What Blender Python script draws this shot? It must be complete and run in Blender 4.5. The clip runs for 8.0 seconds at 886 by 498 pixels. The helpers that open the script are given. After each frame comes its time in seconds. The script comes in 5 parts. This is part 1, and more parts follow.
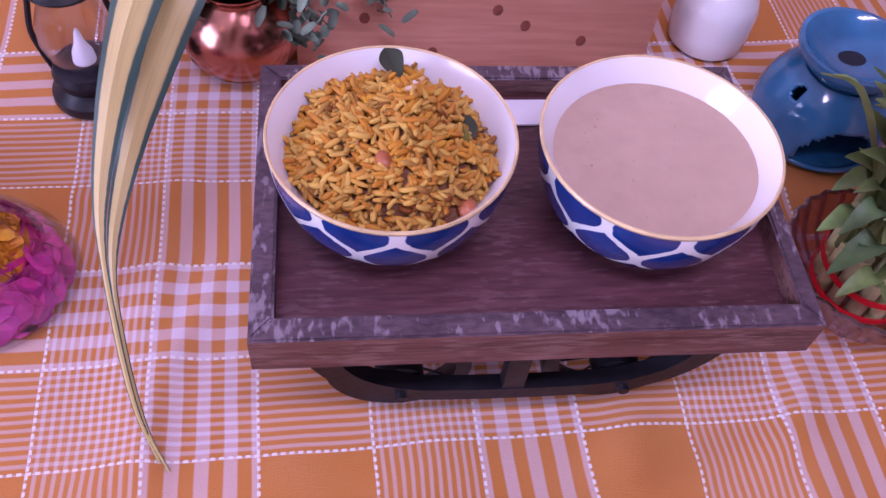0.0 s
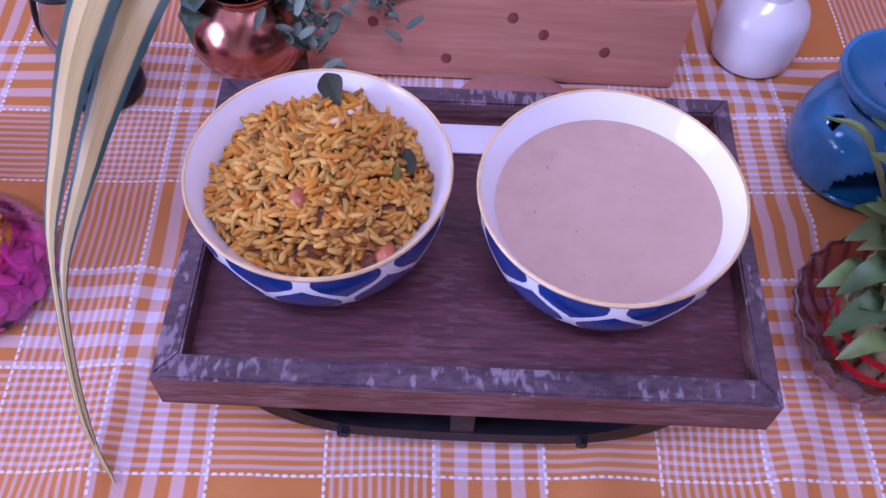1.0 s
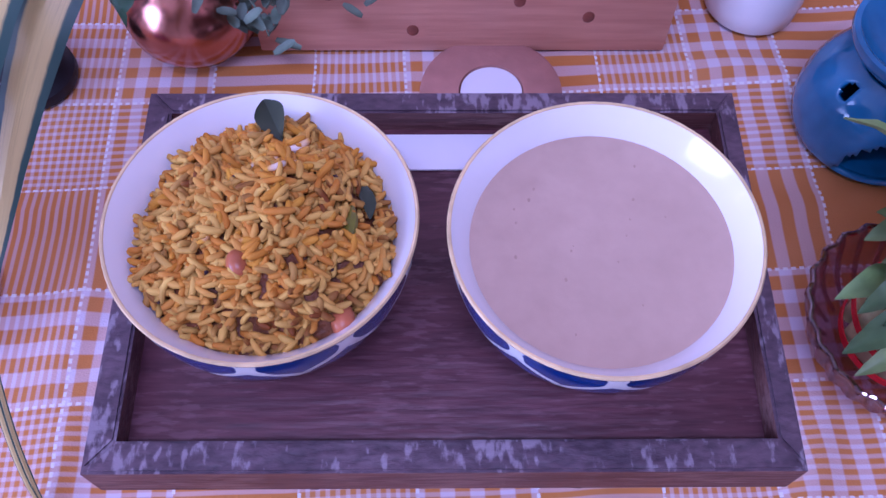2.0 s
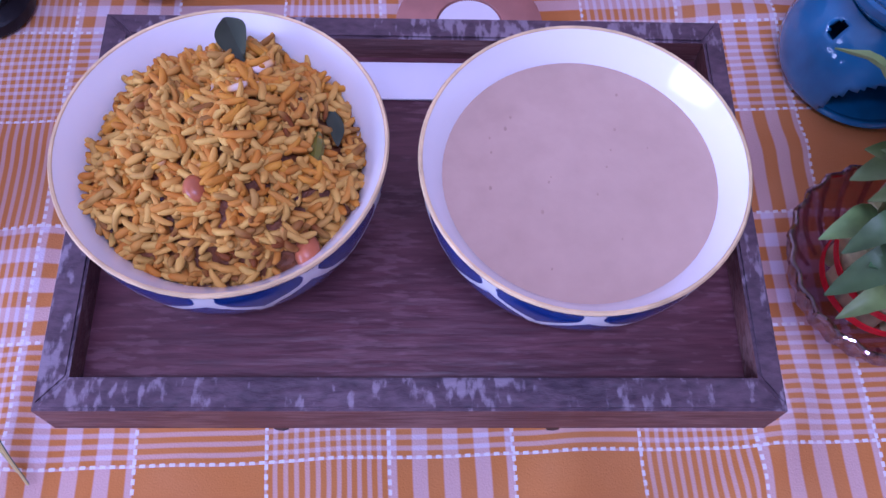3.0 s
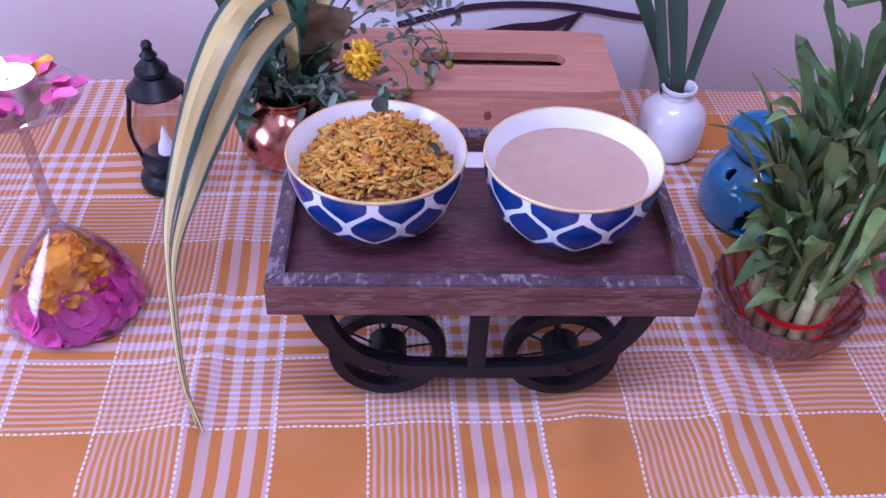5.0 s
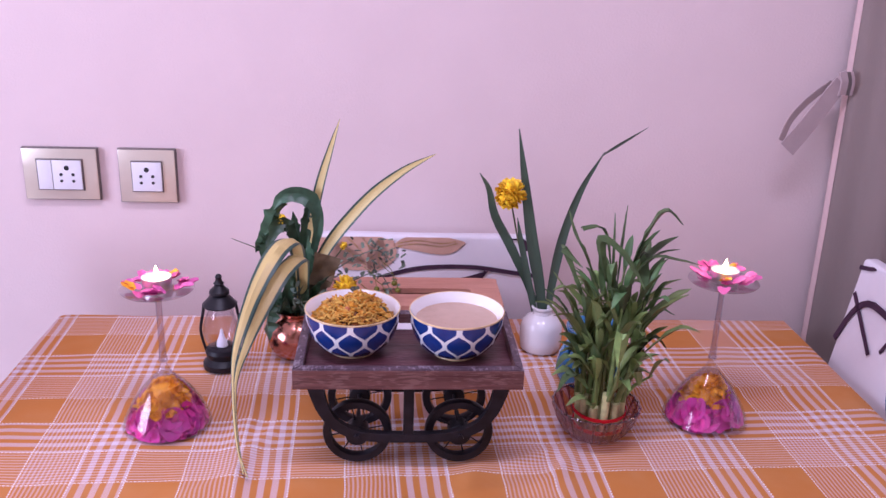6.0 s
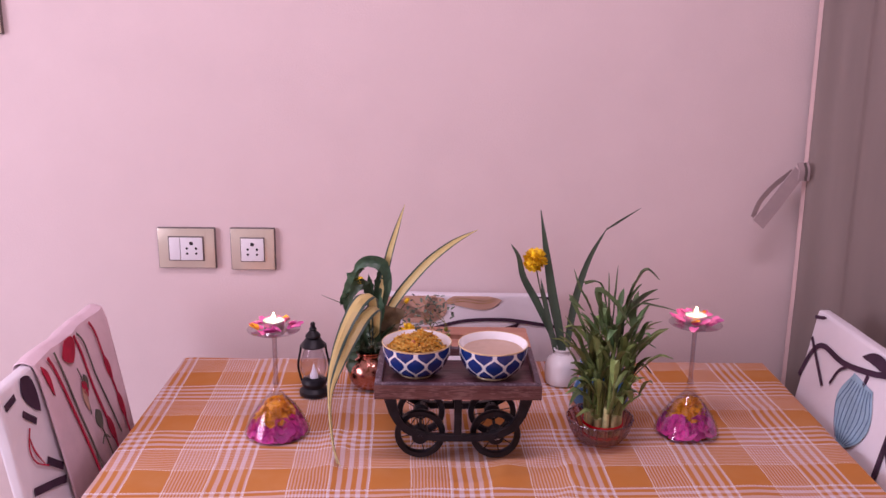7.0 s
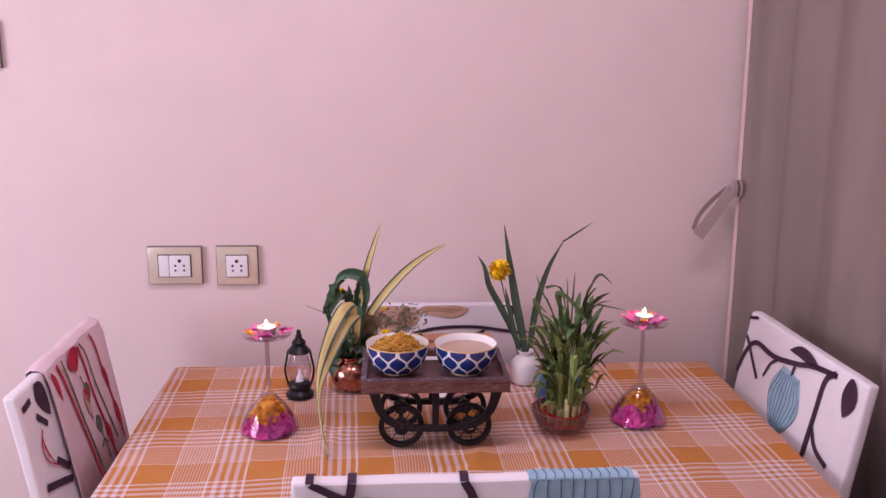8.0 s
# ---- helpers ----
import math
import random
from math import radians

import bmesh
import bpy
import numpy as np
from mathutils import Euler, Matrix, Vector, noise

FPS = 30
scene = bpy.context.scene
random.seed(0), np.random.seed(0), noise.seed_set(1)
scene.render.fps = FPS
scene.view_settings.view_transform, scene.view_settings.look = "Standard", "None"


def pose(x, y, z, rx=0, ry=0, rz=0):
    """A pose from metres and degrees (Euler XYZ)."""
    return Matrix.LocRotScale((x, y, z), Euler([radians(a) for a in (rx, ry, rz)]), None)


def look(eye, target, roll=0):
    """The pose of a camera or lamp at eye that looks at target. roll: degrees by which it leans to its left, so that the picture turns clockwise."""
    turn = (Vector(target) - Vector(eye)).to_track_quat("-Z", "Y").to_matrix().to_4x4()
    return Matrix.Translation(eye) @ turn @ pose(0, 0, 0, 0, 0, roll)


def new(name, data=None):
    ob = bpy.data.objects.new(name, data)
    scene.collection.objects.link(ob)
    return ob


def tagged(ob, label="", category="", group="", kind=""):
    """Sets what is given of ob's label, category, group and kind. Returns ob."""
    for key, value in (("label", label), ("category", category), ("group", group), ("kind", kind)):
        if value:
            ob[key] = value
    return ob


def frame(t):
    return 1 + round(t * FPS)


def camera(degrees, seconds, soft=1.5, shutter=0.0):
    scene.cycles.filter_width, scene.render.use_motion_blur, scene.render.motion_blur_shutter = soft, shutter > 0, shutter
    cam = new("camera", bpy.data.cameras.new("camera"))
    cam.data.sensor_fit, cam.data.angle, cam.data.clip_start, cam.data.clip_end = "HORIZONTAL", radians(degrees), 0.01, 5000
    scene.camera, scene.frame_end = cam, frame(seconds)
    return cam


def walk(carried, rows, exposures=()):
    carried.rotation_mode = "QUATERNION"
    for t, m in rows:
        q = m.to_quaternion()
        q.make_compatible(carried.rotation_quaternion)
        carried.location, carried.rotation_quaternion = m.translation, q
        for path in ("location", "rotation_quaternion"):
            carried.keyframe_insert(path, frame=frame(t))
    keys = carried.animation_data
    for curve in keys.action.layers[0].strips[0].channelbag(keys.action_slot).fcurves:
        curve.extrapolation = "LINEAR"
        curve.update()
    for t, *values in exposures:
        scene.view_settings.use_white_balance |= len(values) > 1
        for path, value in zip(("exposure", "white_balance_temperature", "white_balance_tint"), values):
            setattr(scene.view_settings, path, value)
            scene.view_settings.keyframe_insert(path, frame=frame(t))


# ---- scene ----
cam = camera(52.8, 8.0)
PATH = [
    (0, (-0.098, -0.211, 1.262), (0.134, 0.945, -0.354), 8.1),
    (0.2, (-0.069, -0.193, 1.261), (0.149, 0.926, -0.382), 10.4),
    (0.5, (-0.031, -0.17, 1.235), (0.117, 0.942, -0.421), 9.7),
    (0.7, (-0.017, -0.166, 1.247), (0.065, 0.941, -0.417), 7.1),
    (1, (-0.012, -0.17, 1.263), (-0.023, 0.941, -0.4), 2.1),
    (1.2, (-0.013, -0.172, 1.259), (-0.063, 0.94, -0.403), -0.4),
    (1.5, (-0.01, -0.17, 1.261), (-0.059, 0.934, -0.406), -1.3),
    (1.8, (-0.007, -0.119, 1.248), (-0.014, 0.888, -0.48), -0.2),
    (2, (-0.005, -0.092, 1.244), (0.013, 0.858, -0.515), 0.8),
    (2.2, (-0.005, -0.085, 1.224), (0.046, 0.81, -0.564), 2.9),
    (3.3, (-0.001, -0.103, 1.226), (0.062, 0.753, -0.581), 4.4),
    (3.5, (-0.005, -0.113, 1.221), (0.051, 0.759, -0.578), 4.2),
    (3.7, (-0.007, -0.118, 1.228), (0.041, 0.778, -0.56), 4.3),
    (4, (-0.009, -0.128, 1.243), (0.016, 0.812, -0.522), 3.4),
    (4.2, (-0.01, -0.142, 1.247), (-0.013, 0.86, -0.484), 2.5),
    (5.3, (-0.06, -0.584, 1.327), (0.099, 1.087, 0.241), 2.8),
    (5.5, (-0.059, -0.706, 1.358), (0.137, 1.044, 0.41), 2.9),
    (5.7, (-0.049, -0.812, 1.38), (0.137, 1.007, 0.568), 2.5),
    (6, (-0.028, -0.962, 1.396), (0.095, 0.921, 0.733), 1.9),
    (6.5, (0.005, -1.216, 1.446), (-0.008, 0.703, 0.882), 1.5),
    (7, (-0.044, -1.374, 1.488), (-0.023, 0.563, 0.991), 0.7),
    (7.5, (-0.095, -1.483, 1.496), (0.04, 0.459, 1.037), 0.2),
    (8, (-0.094, -1.557, 1.506), (0.035, 0.389, 1.064), 0.6),
]
EXPOSURES = [(0.0, 0.38, 5250, 30), (1.0, 0.36, 4600, 23), (2.0, 0.28, 4300, 25), (3.5, 0.33, 4350, 18), (4.2, 0.38, 4400, 16), (5.5, 0.53, 4900, 10), (6.5, 0.3, 6150, 20), (7.0, 0.12, 6600, 22), (8.0, 0.13, 6550, 12)]
walk(cam, [(t, look(eye, target, roll)) for t, eye, target, roll in PATH], EXPOSURES)

# ---- world and light ----
world = bpy.data.worlds.new("world")
scene.world = world
world.use_nodes = True
wbg = world.node_tree.nodes["Background"]
sky = world.node_tree.nodes.new("ShaderNodeTexSky")
sky.sky_type, sky.sun_disc, sky.sun_elevation, sky.sun_rotation = "NISHITA", False, radians(35), radians(250)
world.node_tree.links.new(sky.outputs[0], wbg.inputs[0])
wbg.inputs[1].default_value = 0.1


def area_lamp(name, eye, target, sx, sy, watts, colour):
    d = bpy.data.lights.new(name, "AREA")
    d.shape, d.size, d.size_y, d.energy, d.color = "RECTANGLE", sx, sy, watts, colour
    ob = new(name, d)
    ob.matrix_world = look(eye, target)
    return ob


area_lamp("window_light", (-2.36, -0.95, 1.55), (0.0, -0.3, 1.2), 1.3, 1.2, 40, (0.87, 0.80, 1.0))
# fill added overhead to brighten wall and table, not a known source
area_lamp("ceiling_fill_light", (-0.05, -0.60, 2.62), (-0.05, -0.55, 0.0), 1.1, 0.16, 16.5, (0.97, 0.79, 0.97))


# ---- materials ----
def mat(name, colour, rough=0.6, metal=0.0, var=0.15, scale=40.0, bump=0.0, bscale=None, spec=0.5, stretch=(1, 1, 1), second=None, island=0.0, objrand=0.0, trans=0.0, ior=1.45, alpha=1.0, sss=0.0, coat=0.0):
    m = bpy.data.materials.new(name)
    m.use_nodes = True
    nt = m.node_tree
    b = nt.nodes["Principled BSDF"]
    b.inputs["Roughness"].default_value, b.inputs["Metallic"].default_value = rough, metal
    b.inputs["Specular IOR Level"].default_value, b.inputs["IOR"].default_value = spec, ior
    b.inputs["Transmission Weight"].default_value, b.inputs["Coat Weight"].default_value = trans, coat
    if sss:
        b.inputs["Subsurface Weight"].default_value, b.inputs["Subsurface Scale"].default_value = sss, 0.004
    tc = nt.nodes.new("ShaderNodeTexCoord")
    mp = nt.nodes.new("ShaderNodeMapping")
    mp.inputs["Scale"].default_value = stretch
    nt.links.new(tc.outputs["Object"], mp.inputs[0])
    n1 = nt.nodes.new("ShaderNodeTexNoise")
    n1.inputs["Scale"].default_value, n1.inputs["Detail"].default_value = scale, 6
    n2 = nt.nodes.new("ShaderNodeTexNoise")
    n2.inputs["Scale"].default_value, n2.inputs["Detail"].default_value = scale / 9, 3
    for n in (n1, n2):
        nt.links.new(mp.outputs[0], n.inputs[0])
    mul = nt.nodes.new("ShaderNodeMath")
    mul.operation = "MULTIPLY"
    nt.links.new(n1.outputs[0], mul.inputs[0]), nt.links.new(n2.outputs[0], mul.inputs[1])
    ramp = nt.nodes.new("ShaderNodeMapRange")
    ramp.inputs[1].default_value, ramp.inputs[2].default_value = 0.12, 0.38
    nt.links.new(mul.outputs[0], ramp.inputs[0])
    mix = nt.nodes.new("ShaderNodeMix")
    mix.data_type = "RGBA"
    c2 = second or tuple(min(1, c * (1 + var)) for c in colour)
    c1 = colour if second else tuple(c * (1 - var) for c in colour)
    mix.inputs[6].default_value, mix.inputs[7].default_value = (*c1, 1), (*c2, 1)
    nt.links.new(ramp.outputs[0], mix.inputs[0])
    last = mix.outputs[2]
    if island or objrand:
        if island:
            src = nt.nodes.new("ShaderNodeNewGeometry").outputs["Random Per Island"]
        else:
            src = nt.nodes.new("ShaderNodeObjectInfo").outputs["Random"]
        hs = nt.nodes.new("ShaderNodeHueSaturation")
        r1 = nt.nodes.new("ShaderNodeMapRange")
        k = island or objrand
        r1.inputs[3].default_value, r1.inputs[4].default_value = 1 - k, 1 + k
        nt.links.new(src, r1.inputs[0]), nt.links.new(r1.outputs[0], hs.inputs["Value"])
        r2 = nt.nodes.new("ShaderNodeMapRange")
        r2.inputs[3].default_value, r2.inputs[4].default_value = 0.5 - k * 0.05, 0.5 + k * 0.05
        nt.links.new(src, r2.inputs[0]), nt.links.new(r2.outputs[0], hs.inputs["Hue"])
        nt.links.new(last, hs.inputs["Color"])
        last = hs.outputs[0]
    nt.links.new(last, b.inputs["Base Color"])
    if bump:
        nb = nt.nodes.new("ShaderNodeTexNoise")
        nb.inputs["Scale"].default_value, nb.inputs["Detail"].default_value = bscale or scale * 2, 5
        nt.links.new(mp.outputs[0], nb.inputs[0])
        bp = nt.nodes.new("ShaderNodeBump")
        bp.inputs["Strength"].default_value, bp.inputs["Distance"].default_value = 0.6, bump
        nt.links.new(nb.outputs[0], bp.inputs["Height"]), nt.links.new(bp.outputs[0], b.inputs["Normal"])
    return m


def glow(name, colour, strength):
    m = bpy.data.materials.new(name)
    m.use_nodes = True
    b = m.node_tree.nodes["Principled BSDF"]
    b.inputs["Base Color"].default_value = (*colour, 1)
    b.inputs["Emission Color"].default_value, b.inputs["Emission Strength"].default_value = (*colour, 1), strength
    return m


def thin_glass(name, colour, rib=0.0, base=0.035):
    """A thin clear wall: lets light straight through, with a glossy film by Fresnel."""
    m = bpy.data.materials.new(name)
    m.use_nodes = True
    nt = m.node_tree
    nt.nodes.remove(nt.nodes["Principled BSDF"])
    tr, gl, fr, mx = (nt.nodes.new("ShaderNode" + k) for k in ("BsdfTransparent", "BsdfGlossy", "LayerWeight", "MixShader"))
    tr.inputs[0].default_value = (*colour, 1)
    gl.inputs["Roughness"].default_value = 0.03
    pw, ad = nt.nodes.new("ShaderNodeMath"), nt.nodes.new("ShaderNodeMath")
    pw.operation, ad.operation = "POWER", "MULTIPLY_ADD"
    pw.inputs[1].default_value, ad.inputs[1].default_value, ad.inputs[2].default_value = 2.5, 0.6, base
    nt.links.new(fr.outputs["Facing"], pw.inputs[0]), nt.links.new(pw.outputs[0], ad.inputs[0])
    if rib:
        nz, bp = nt.nodes.new("ShaderNodeTexNoise"), nt.nodes.new("ShaderNodeBump")
        nz.inputs["Scale"].default_value, bp.inputs["Strength"].default_value, bp.inputs["Distance"].default_value = 70, rib, 0.004
        nt.links.new(nz.outputs[0], bp.inputs["Height"])
        nt.links.new(bp.outputs[0], gl.inputs["Normal"]), nt.links.new(bp.outputs[0], fr.inputs["Normal"])
    nt.links.new(ad.outputs[0], mx.inputs[0]), nt.links.new(tr.outputs[0], mx.inputs[1]), nt.links.new(gl.outputs[0], mx.inputs[2])
    nt.links.new(mx.outputs[0], nt.nodes["Material Output"].inputs[0])
    return m


class Nodes:
    """Short hand for arithmetic in a material's nodes."""

    def __init__(self, m):
        self.nt = m.node_tree

    def op(self, kind, a, b=0.0, c=None):
        n = self.nt.nodes.new("ShaderNodeMath")
        n.operation = kind
        for i, v in enumerate((a, b) if c is None else (a, b, c)):
            if isinstance(v, (int, float)):
                n.inputs[i].default_value = v
            else:
                self.nt.links.new(v, n.inputs[i])
        return n.outputs[0]

    def step(self, v, lo, hi):
        n = self.nt.nodes.new("ShaderNodeMapRange")
        n.interpolation_type = "SMOOTHSTEP"
        n.inputs[1].default_value, n.inputs[2].default_value = lo, hi
        self.nt.links.new(v, n.inputs[0])
        return n.outputs[0]

    def mix(self, f, a, b):
        n = self.nt.nodes.new("ShaderNodeMix")
        n.data_type = "RGBA"
        for i, v in ((0, f), (6, a), (7, b)):
            if isinstance(v, (int, float)):
                n.inputs[i].default_value = v
            elif isinstance(v, tuple):
                n.inputs[i].default_value = (*v, 1)
            else:
                self.nt.links.new(v, n.inputs[i])
        return n.outputs[2]

    def coords(self, turn=0.0, at=(0, 0, 0)):
        tc = self.nt.nodes.new("ShaderNodeTexCoord")
        mp = self.nt.nodes.new("ShaderNodeMapping")
        mp.vector_type = "TEXTURE"
        mp.inputs["Location"].default_value, mp.inputs["Rotation"].default_value = at, (0, 0, turn)
        self.nt.links.new(tc.outputs["Object"], mp.inputs[0])
        sp = self.nt.nodes.new("ShaderNodeSeparateXYZ")
        self.nt.links.new(mp.outputs[0], sp.inputs[0])
        return sp.outputs, mp.outputs[0]


def cloth_material():
    """Handloom check: three bands (plain, fine stripes, wide stripes) each way, dotted white threads between them."""
    m = mat("checked_cotton", (0.5, 0.5, 0.5), rough=0.9, spec=0.15, bump=0.0006, bscale=900)
    n = Nodes(m)
    (x, y, z), vec = n.coords(radians(2.0), (-0.08, 0.008, 0))
    wob = n.nt.nodes.new("ShaderNodeTexNoise")
    wob.inputs["Scale"].default_value = 9
    n.nt.links.new(vec, wob.inputs[0])
    w = n.op("MULTIPLY", n.op("SUBTRACT", wob.outputs[0], 0.5), 0.006)
    OR, WH = (0.51, 0.20, 0.05), (0.68, 0.60, 0.69)
    amounts, lines, phases = [], [], []
    for c, period, cut, fine in ((x, 0.2005, (0.0655, 0.132), 12), (y, 0.216, (0.0705, 0.143), 12)):
        p = n.op("FLOORED_MODULO", n.op("ADD", c, w), period)
        inb = n.op("LESS_THAN", p, cut[0])
        inc = n.op("MULTIPLY", n.op("GREATER_THAN", p, cut[0]), n.op("LESS_THAN", p, cut[1]))
        pb, pc = cut[0] / fine, (cut[1] - cut[0]) / 4
        fb = n.op("ABSOLUTE", n.op("SUBTRACT", n.op("FRACT", n.op("DIVIDE", p, pb)), 0.5))
        fc = n.op("ABSOLUTE", n.op("SUBTRACT", n.op("FRACT", n.op("DIVIDE", n.op("SUBTRACT", p, cut[0]), pc)), 0.5))
        b = n.op("MULTIPLY", n.op("MULTIPLY", n.step(fb, 0.2, 0.36), 0.82), inb)
        cc = n.op("MULTIPLY", n.step(fc, 0.22, 0.29), inc)
        amounts.append(n.op("ADD", b, cc))
        d = None
        for e in (0.0009, cut[0], cut[1]):
            k = n.op("LESS_THAN", n.op("ABSOLUTE", n.op("SUBTRACT", p, e)), 0.001)
            d = k if d is None else n.op("MAXIMUM", d, k)
        lines.append(d)
        phases.append(c)
    dots = []
    for line, other in ((lines[0], phases[1]), (lines[1], phases[0])):
        dash = n.op("GREATER_THAN", n.op("FRACT", n.op("DIVIDE", other, 0.0052)), 0.42)
        dots.append(n.op("MULTIPLY", line, dash))
    warp, weft = n.mix(amounts[0], OR, WH), n.mix(amounts[1], OR, WH)
    both = n.mix(0.5, warp, weft)
    # the threads cross over and under: a fine woven grain
    gx = n.op("SINE", n.op("MULTIPLY", x, 5200.0))
    gy = n.op("SINE", n.op("MULTIPLY", y, 5200.0))
    weave = n.op("MULTIPLY_ADD", n.op("MULTIPLY", gx, gy), 0.5, 0.5)
    both = n.mix(0.18, both, n.mix(weave, warp, weft))
    both = n.mix(n.op("MULTIPLY", n.op("MAXIMUM", dots[0], dots[1]), 0.95), both, (0.78, 0.74, 0.76))
    blot = n.nt.nodes.new("ShaderNodeTexNoise")
    blot.inputs["Scale"].default_value, blot.inputs["Detail"].default_value = 14, 6
    n.nt.links.new(vec, blot.inputs[0])
    col = n.mix(n.op("MULTIPLY", n.step(blot.outputs[0], 0.35, 0.8), 0.2), both, (0.6, 0.36, 0.2))
    n.nt.links.new(col, n.nt.nodes["Principled BSDF"].inputs["Base Color"])
    return m


def bowl_material(centre, rim_z):
    """Hand-painted white trellis over cobalt glaze."""
    m = mat("painted_glaze", (0.5, 0.5, 0.5), rough=0.16, spec=0.5, coat=0.3)
    n = Nodes(m)
    (x, y, z), vec = n.coords(0.3, (centre[0], centre[1], rim_z))
    wob = n.nt.nodes.new("ShaderNodeTexNoise")
    wob.inputs["Scale"].default_value = 120
    n.nt.links.new(vec, wob.inputs[0])
    w = n.op("MULTIPLY", n.op("SUBTRACT", wob.outputs[0], 0.5), 0.12)
    u = n.op("MULTIPLY", n.op("ARCTAN2", y, x), 10 / (2 * math.pi))
    v = n.op("DIVIDE", n.op("ADD", z, 0.006), -0.043)
    v = n.op("ADD", v, n.op("MULTIPLY", n.op("SINE", n.op("MULTIPLY", v, 4 * math.pi)), -0.06))
    lines = []
    for sgn in (1, -1):
        q = n.op("ADD", n.op("MULTIPLY_ADD", v, float(sgn), u), w)
        lines.append(n.op("PINGPONG", q, 0.5))
    # strokes that swell where they cross
    best = n.op("MINIMUM", n.op("MINIMUM", lines[0], lines[1]), n.op("MULTIPLY", n.op("ADD", lines[0], lines[1]), 0.48))
    white = n.op("SUBTRACT", 1.0, n.step(best, 0.07, 0.09))
    strokes = n.nt.nodes.new("ShaderNodeTexNoise")
    strokes.inputs["Scale"].default_value = 60
    n.nt.links.new(vec, strokes.inputs[0])
    blue = n.mix(strokes.outputs[0], (0.006, 0.016, 0.11), (0.016, 0.055, 0.27))
    col = n.mix(white, blue, (0.82, 0.82, 0.82))
    n.nt.links.new(col, n.nt.nodes["Principled BSDF"].inputs["Base Color"])
    return m


def blade_material(name, pale, dark, lo, hi, uvscale=1.0):
    """A leaf whose stripe runs along it: the u of its uv map goes across."""
    m = mat(name, pale, rough=0.45)
    n = Nodes(m)
    uv = n.nt.nodes.new("ShaderNodeUVMap")
    sp = n.nt.nodes.new("ShaderNodeSeparateXYZ")
    n.nt.links.new(uv.outputs[0], sp.inputs[0])
    nz = n.nt.nodes.new("ShaderNodeTexNoise")
    mp = n.nt.nodes.new("ShaderNodeMapping")
    mp.inputs["Scale"].default_value = (26, 1.4, 1)
    n.nt.links.new(uv.outputs[0], mp.inputs[0]), n.nt.links.new(mp.outputs[0], nz.inputs[0])
    d = n.op("ABSOLUTE", n.op("SUBTRACT", sp.outputs[0], 0.5))
    e = n.op("ADD", d, n.op("MULTIPLY", n.op("SUBTRACT", nz.outputs[0], 0.5), 0.07))
    streak = n.mix(n.step(nz.outputs[0], 0.52, 0.66), pale, tuple(c * 0.72 for c in pale))
    col = n.mix(n.step(e, lo, hi), streak, dark)
    n.nt.links.new(col, n.nt.nodes["Principled BSDF"].inputs["Base Color"])
    return m


def worn(m, colour, fine, patch, amount=0.75):
    """Rubs the paint through in fine flakes, gathered in patches."""
    n = Nodes(m)
    b = n.nt.nodes["Principled BSDF"]
    under = b.inputs["Base Color"].links[0].from_socket
    tc = n.nt.nodes.new("ShaderNodeTexCoord")
    mp = n.nt.nodes.new("ShaderNodeMapping")
    mp.inputs["Scale"].default_value = fine
    n.nt.links.new(tc.outputs["Object"], mp.inputs[0])
    f, g = n.nt.nodes.new("ShaderNodeTexNoise"), n.nt.nodes.new("ShaderNodeTexNoise")
    f.inputs["Scale"].default_value, f.inputs["Detail"].default_value = 1.0, 4
    g.inputs["Scale"].default_value, g.inputs["Detail"].default_value = patch, 3
    n.nt.links.new(mp.outputs[0], f.inputs[0]), n.nt.links.new(tc.outputs["Object"], g.inputs[0])
    k = n.step(n.op("ADD", f.outputs[0], n.op("MULTIPLY_ADD", g.outputs[0], 0.9, -0.45)), 0.54, 0.68)
    n.nt.links.new(n.mix(n.op("MULTIPLY", k, amount), under, colour), b.inputs["Base Color"])
    return m


M_wall = mat("pink_wall_paint", (0.76, 0.62, 0.61), rough=0.75, var=0.03, scale=9, bump=0.0008, bscale=220, spec=0.25)
M_plain = mat("cream_paint", (0.72, 0.66, 0.62), rough=0.85, var=0.03, scale=6)
M_floor = mat("floor_tile_glaze", (0.55, 0.5, 0.45), rough=0.35, var=0.08, scale=12)
M_cloth = cloth_material()
M_tablewood = mat("table_wood", (0.16, 0.08, 0.04), rough=0.45, scale=30, stretch=(1, 8, 8))
M_tray = worn(mat("dark_stained_wood", (0.05, 0.014, 0.02), rough=0.42, scale=160, stretch=(0.3, 2.2, 2.2), second=(0.125, 0.045, 0.055), bump=0.0012, bscale=90), (0.2, 0.1, 0.115), (90, 420, 420), 26, 0.4)
M_rim = worn(mat("worn_wood_edge", (0.045, 0.026, 0.038), rough=0.5, scale=240, stretch=(0.8, 1.6, 1.6), second=(0.12, 0.075, 0.095), bump=0.0016, bscale=120), (0.34, 0.28, 0.33), (260, 110, 110), 22, 0.6)
M_side = worn(mat("stained_wood_side", (0.06, 0.018, 0.018), rough=0.5, scale=70, stretch=(0.3, 4, 6), second=(0.17, 0.075, 0.065), bump=0.001, bscale=90), (0.24, 0.14, 0.125), (60, 200, 420), 30, 0.5)
M_iron = mat("black_iron", (0.012, 0.011, 0.015), rough=0.4, var=0.4, scale=80, bump=0.0006, spec=0.3)
M_white = mat("white_glaze", (0.83, 0.81, 0.82), rough=0.14, var=0.02, scale=30, coat=0.3)
M_gold = mat("yellow_glaze_rim", (0.66, 0.5, 0.27), rough=0.3, var=0.25, scale=90)
M_soupspeck = mat("spice_speck", (0.42, 0.285, 0.21), rough=0.5)
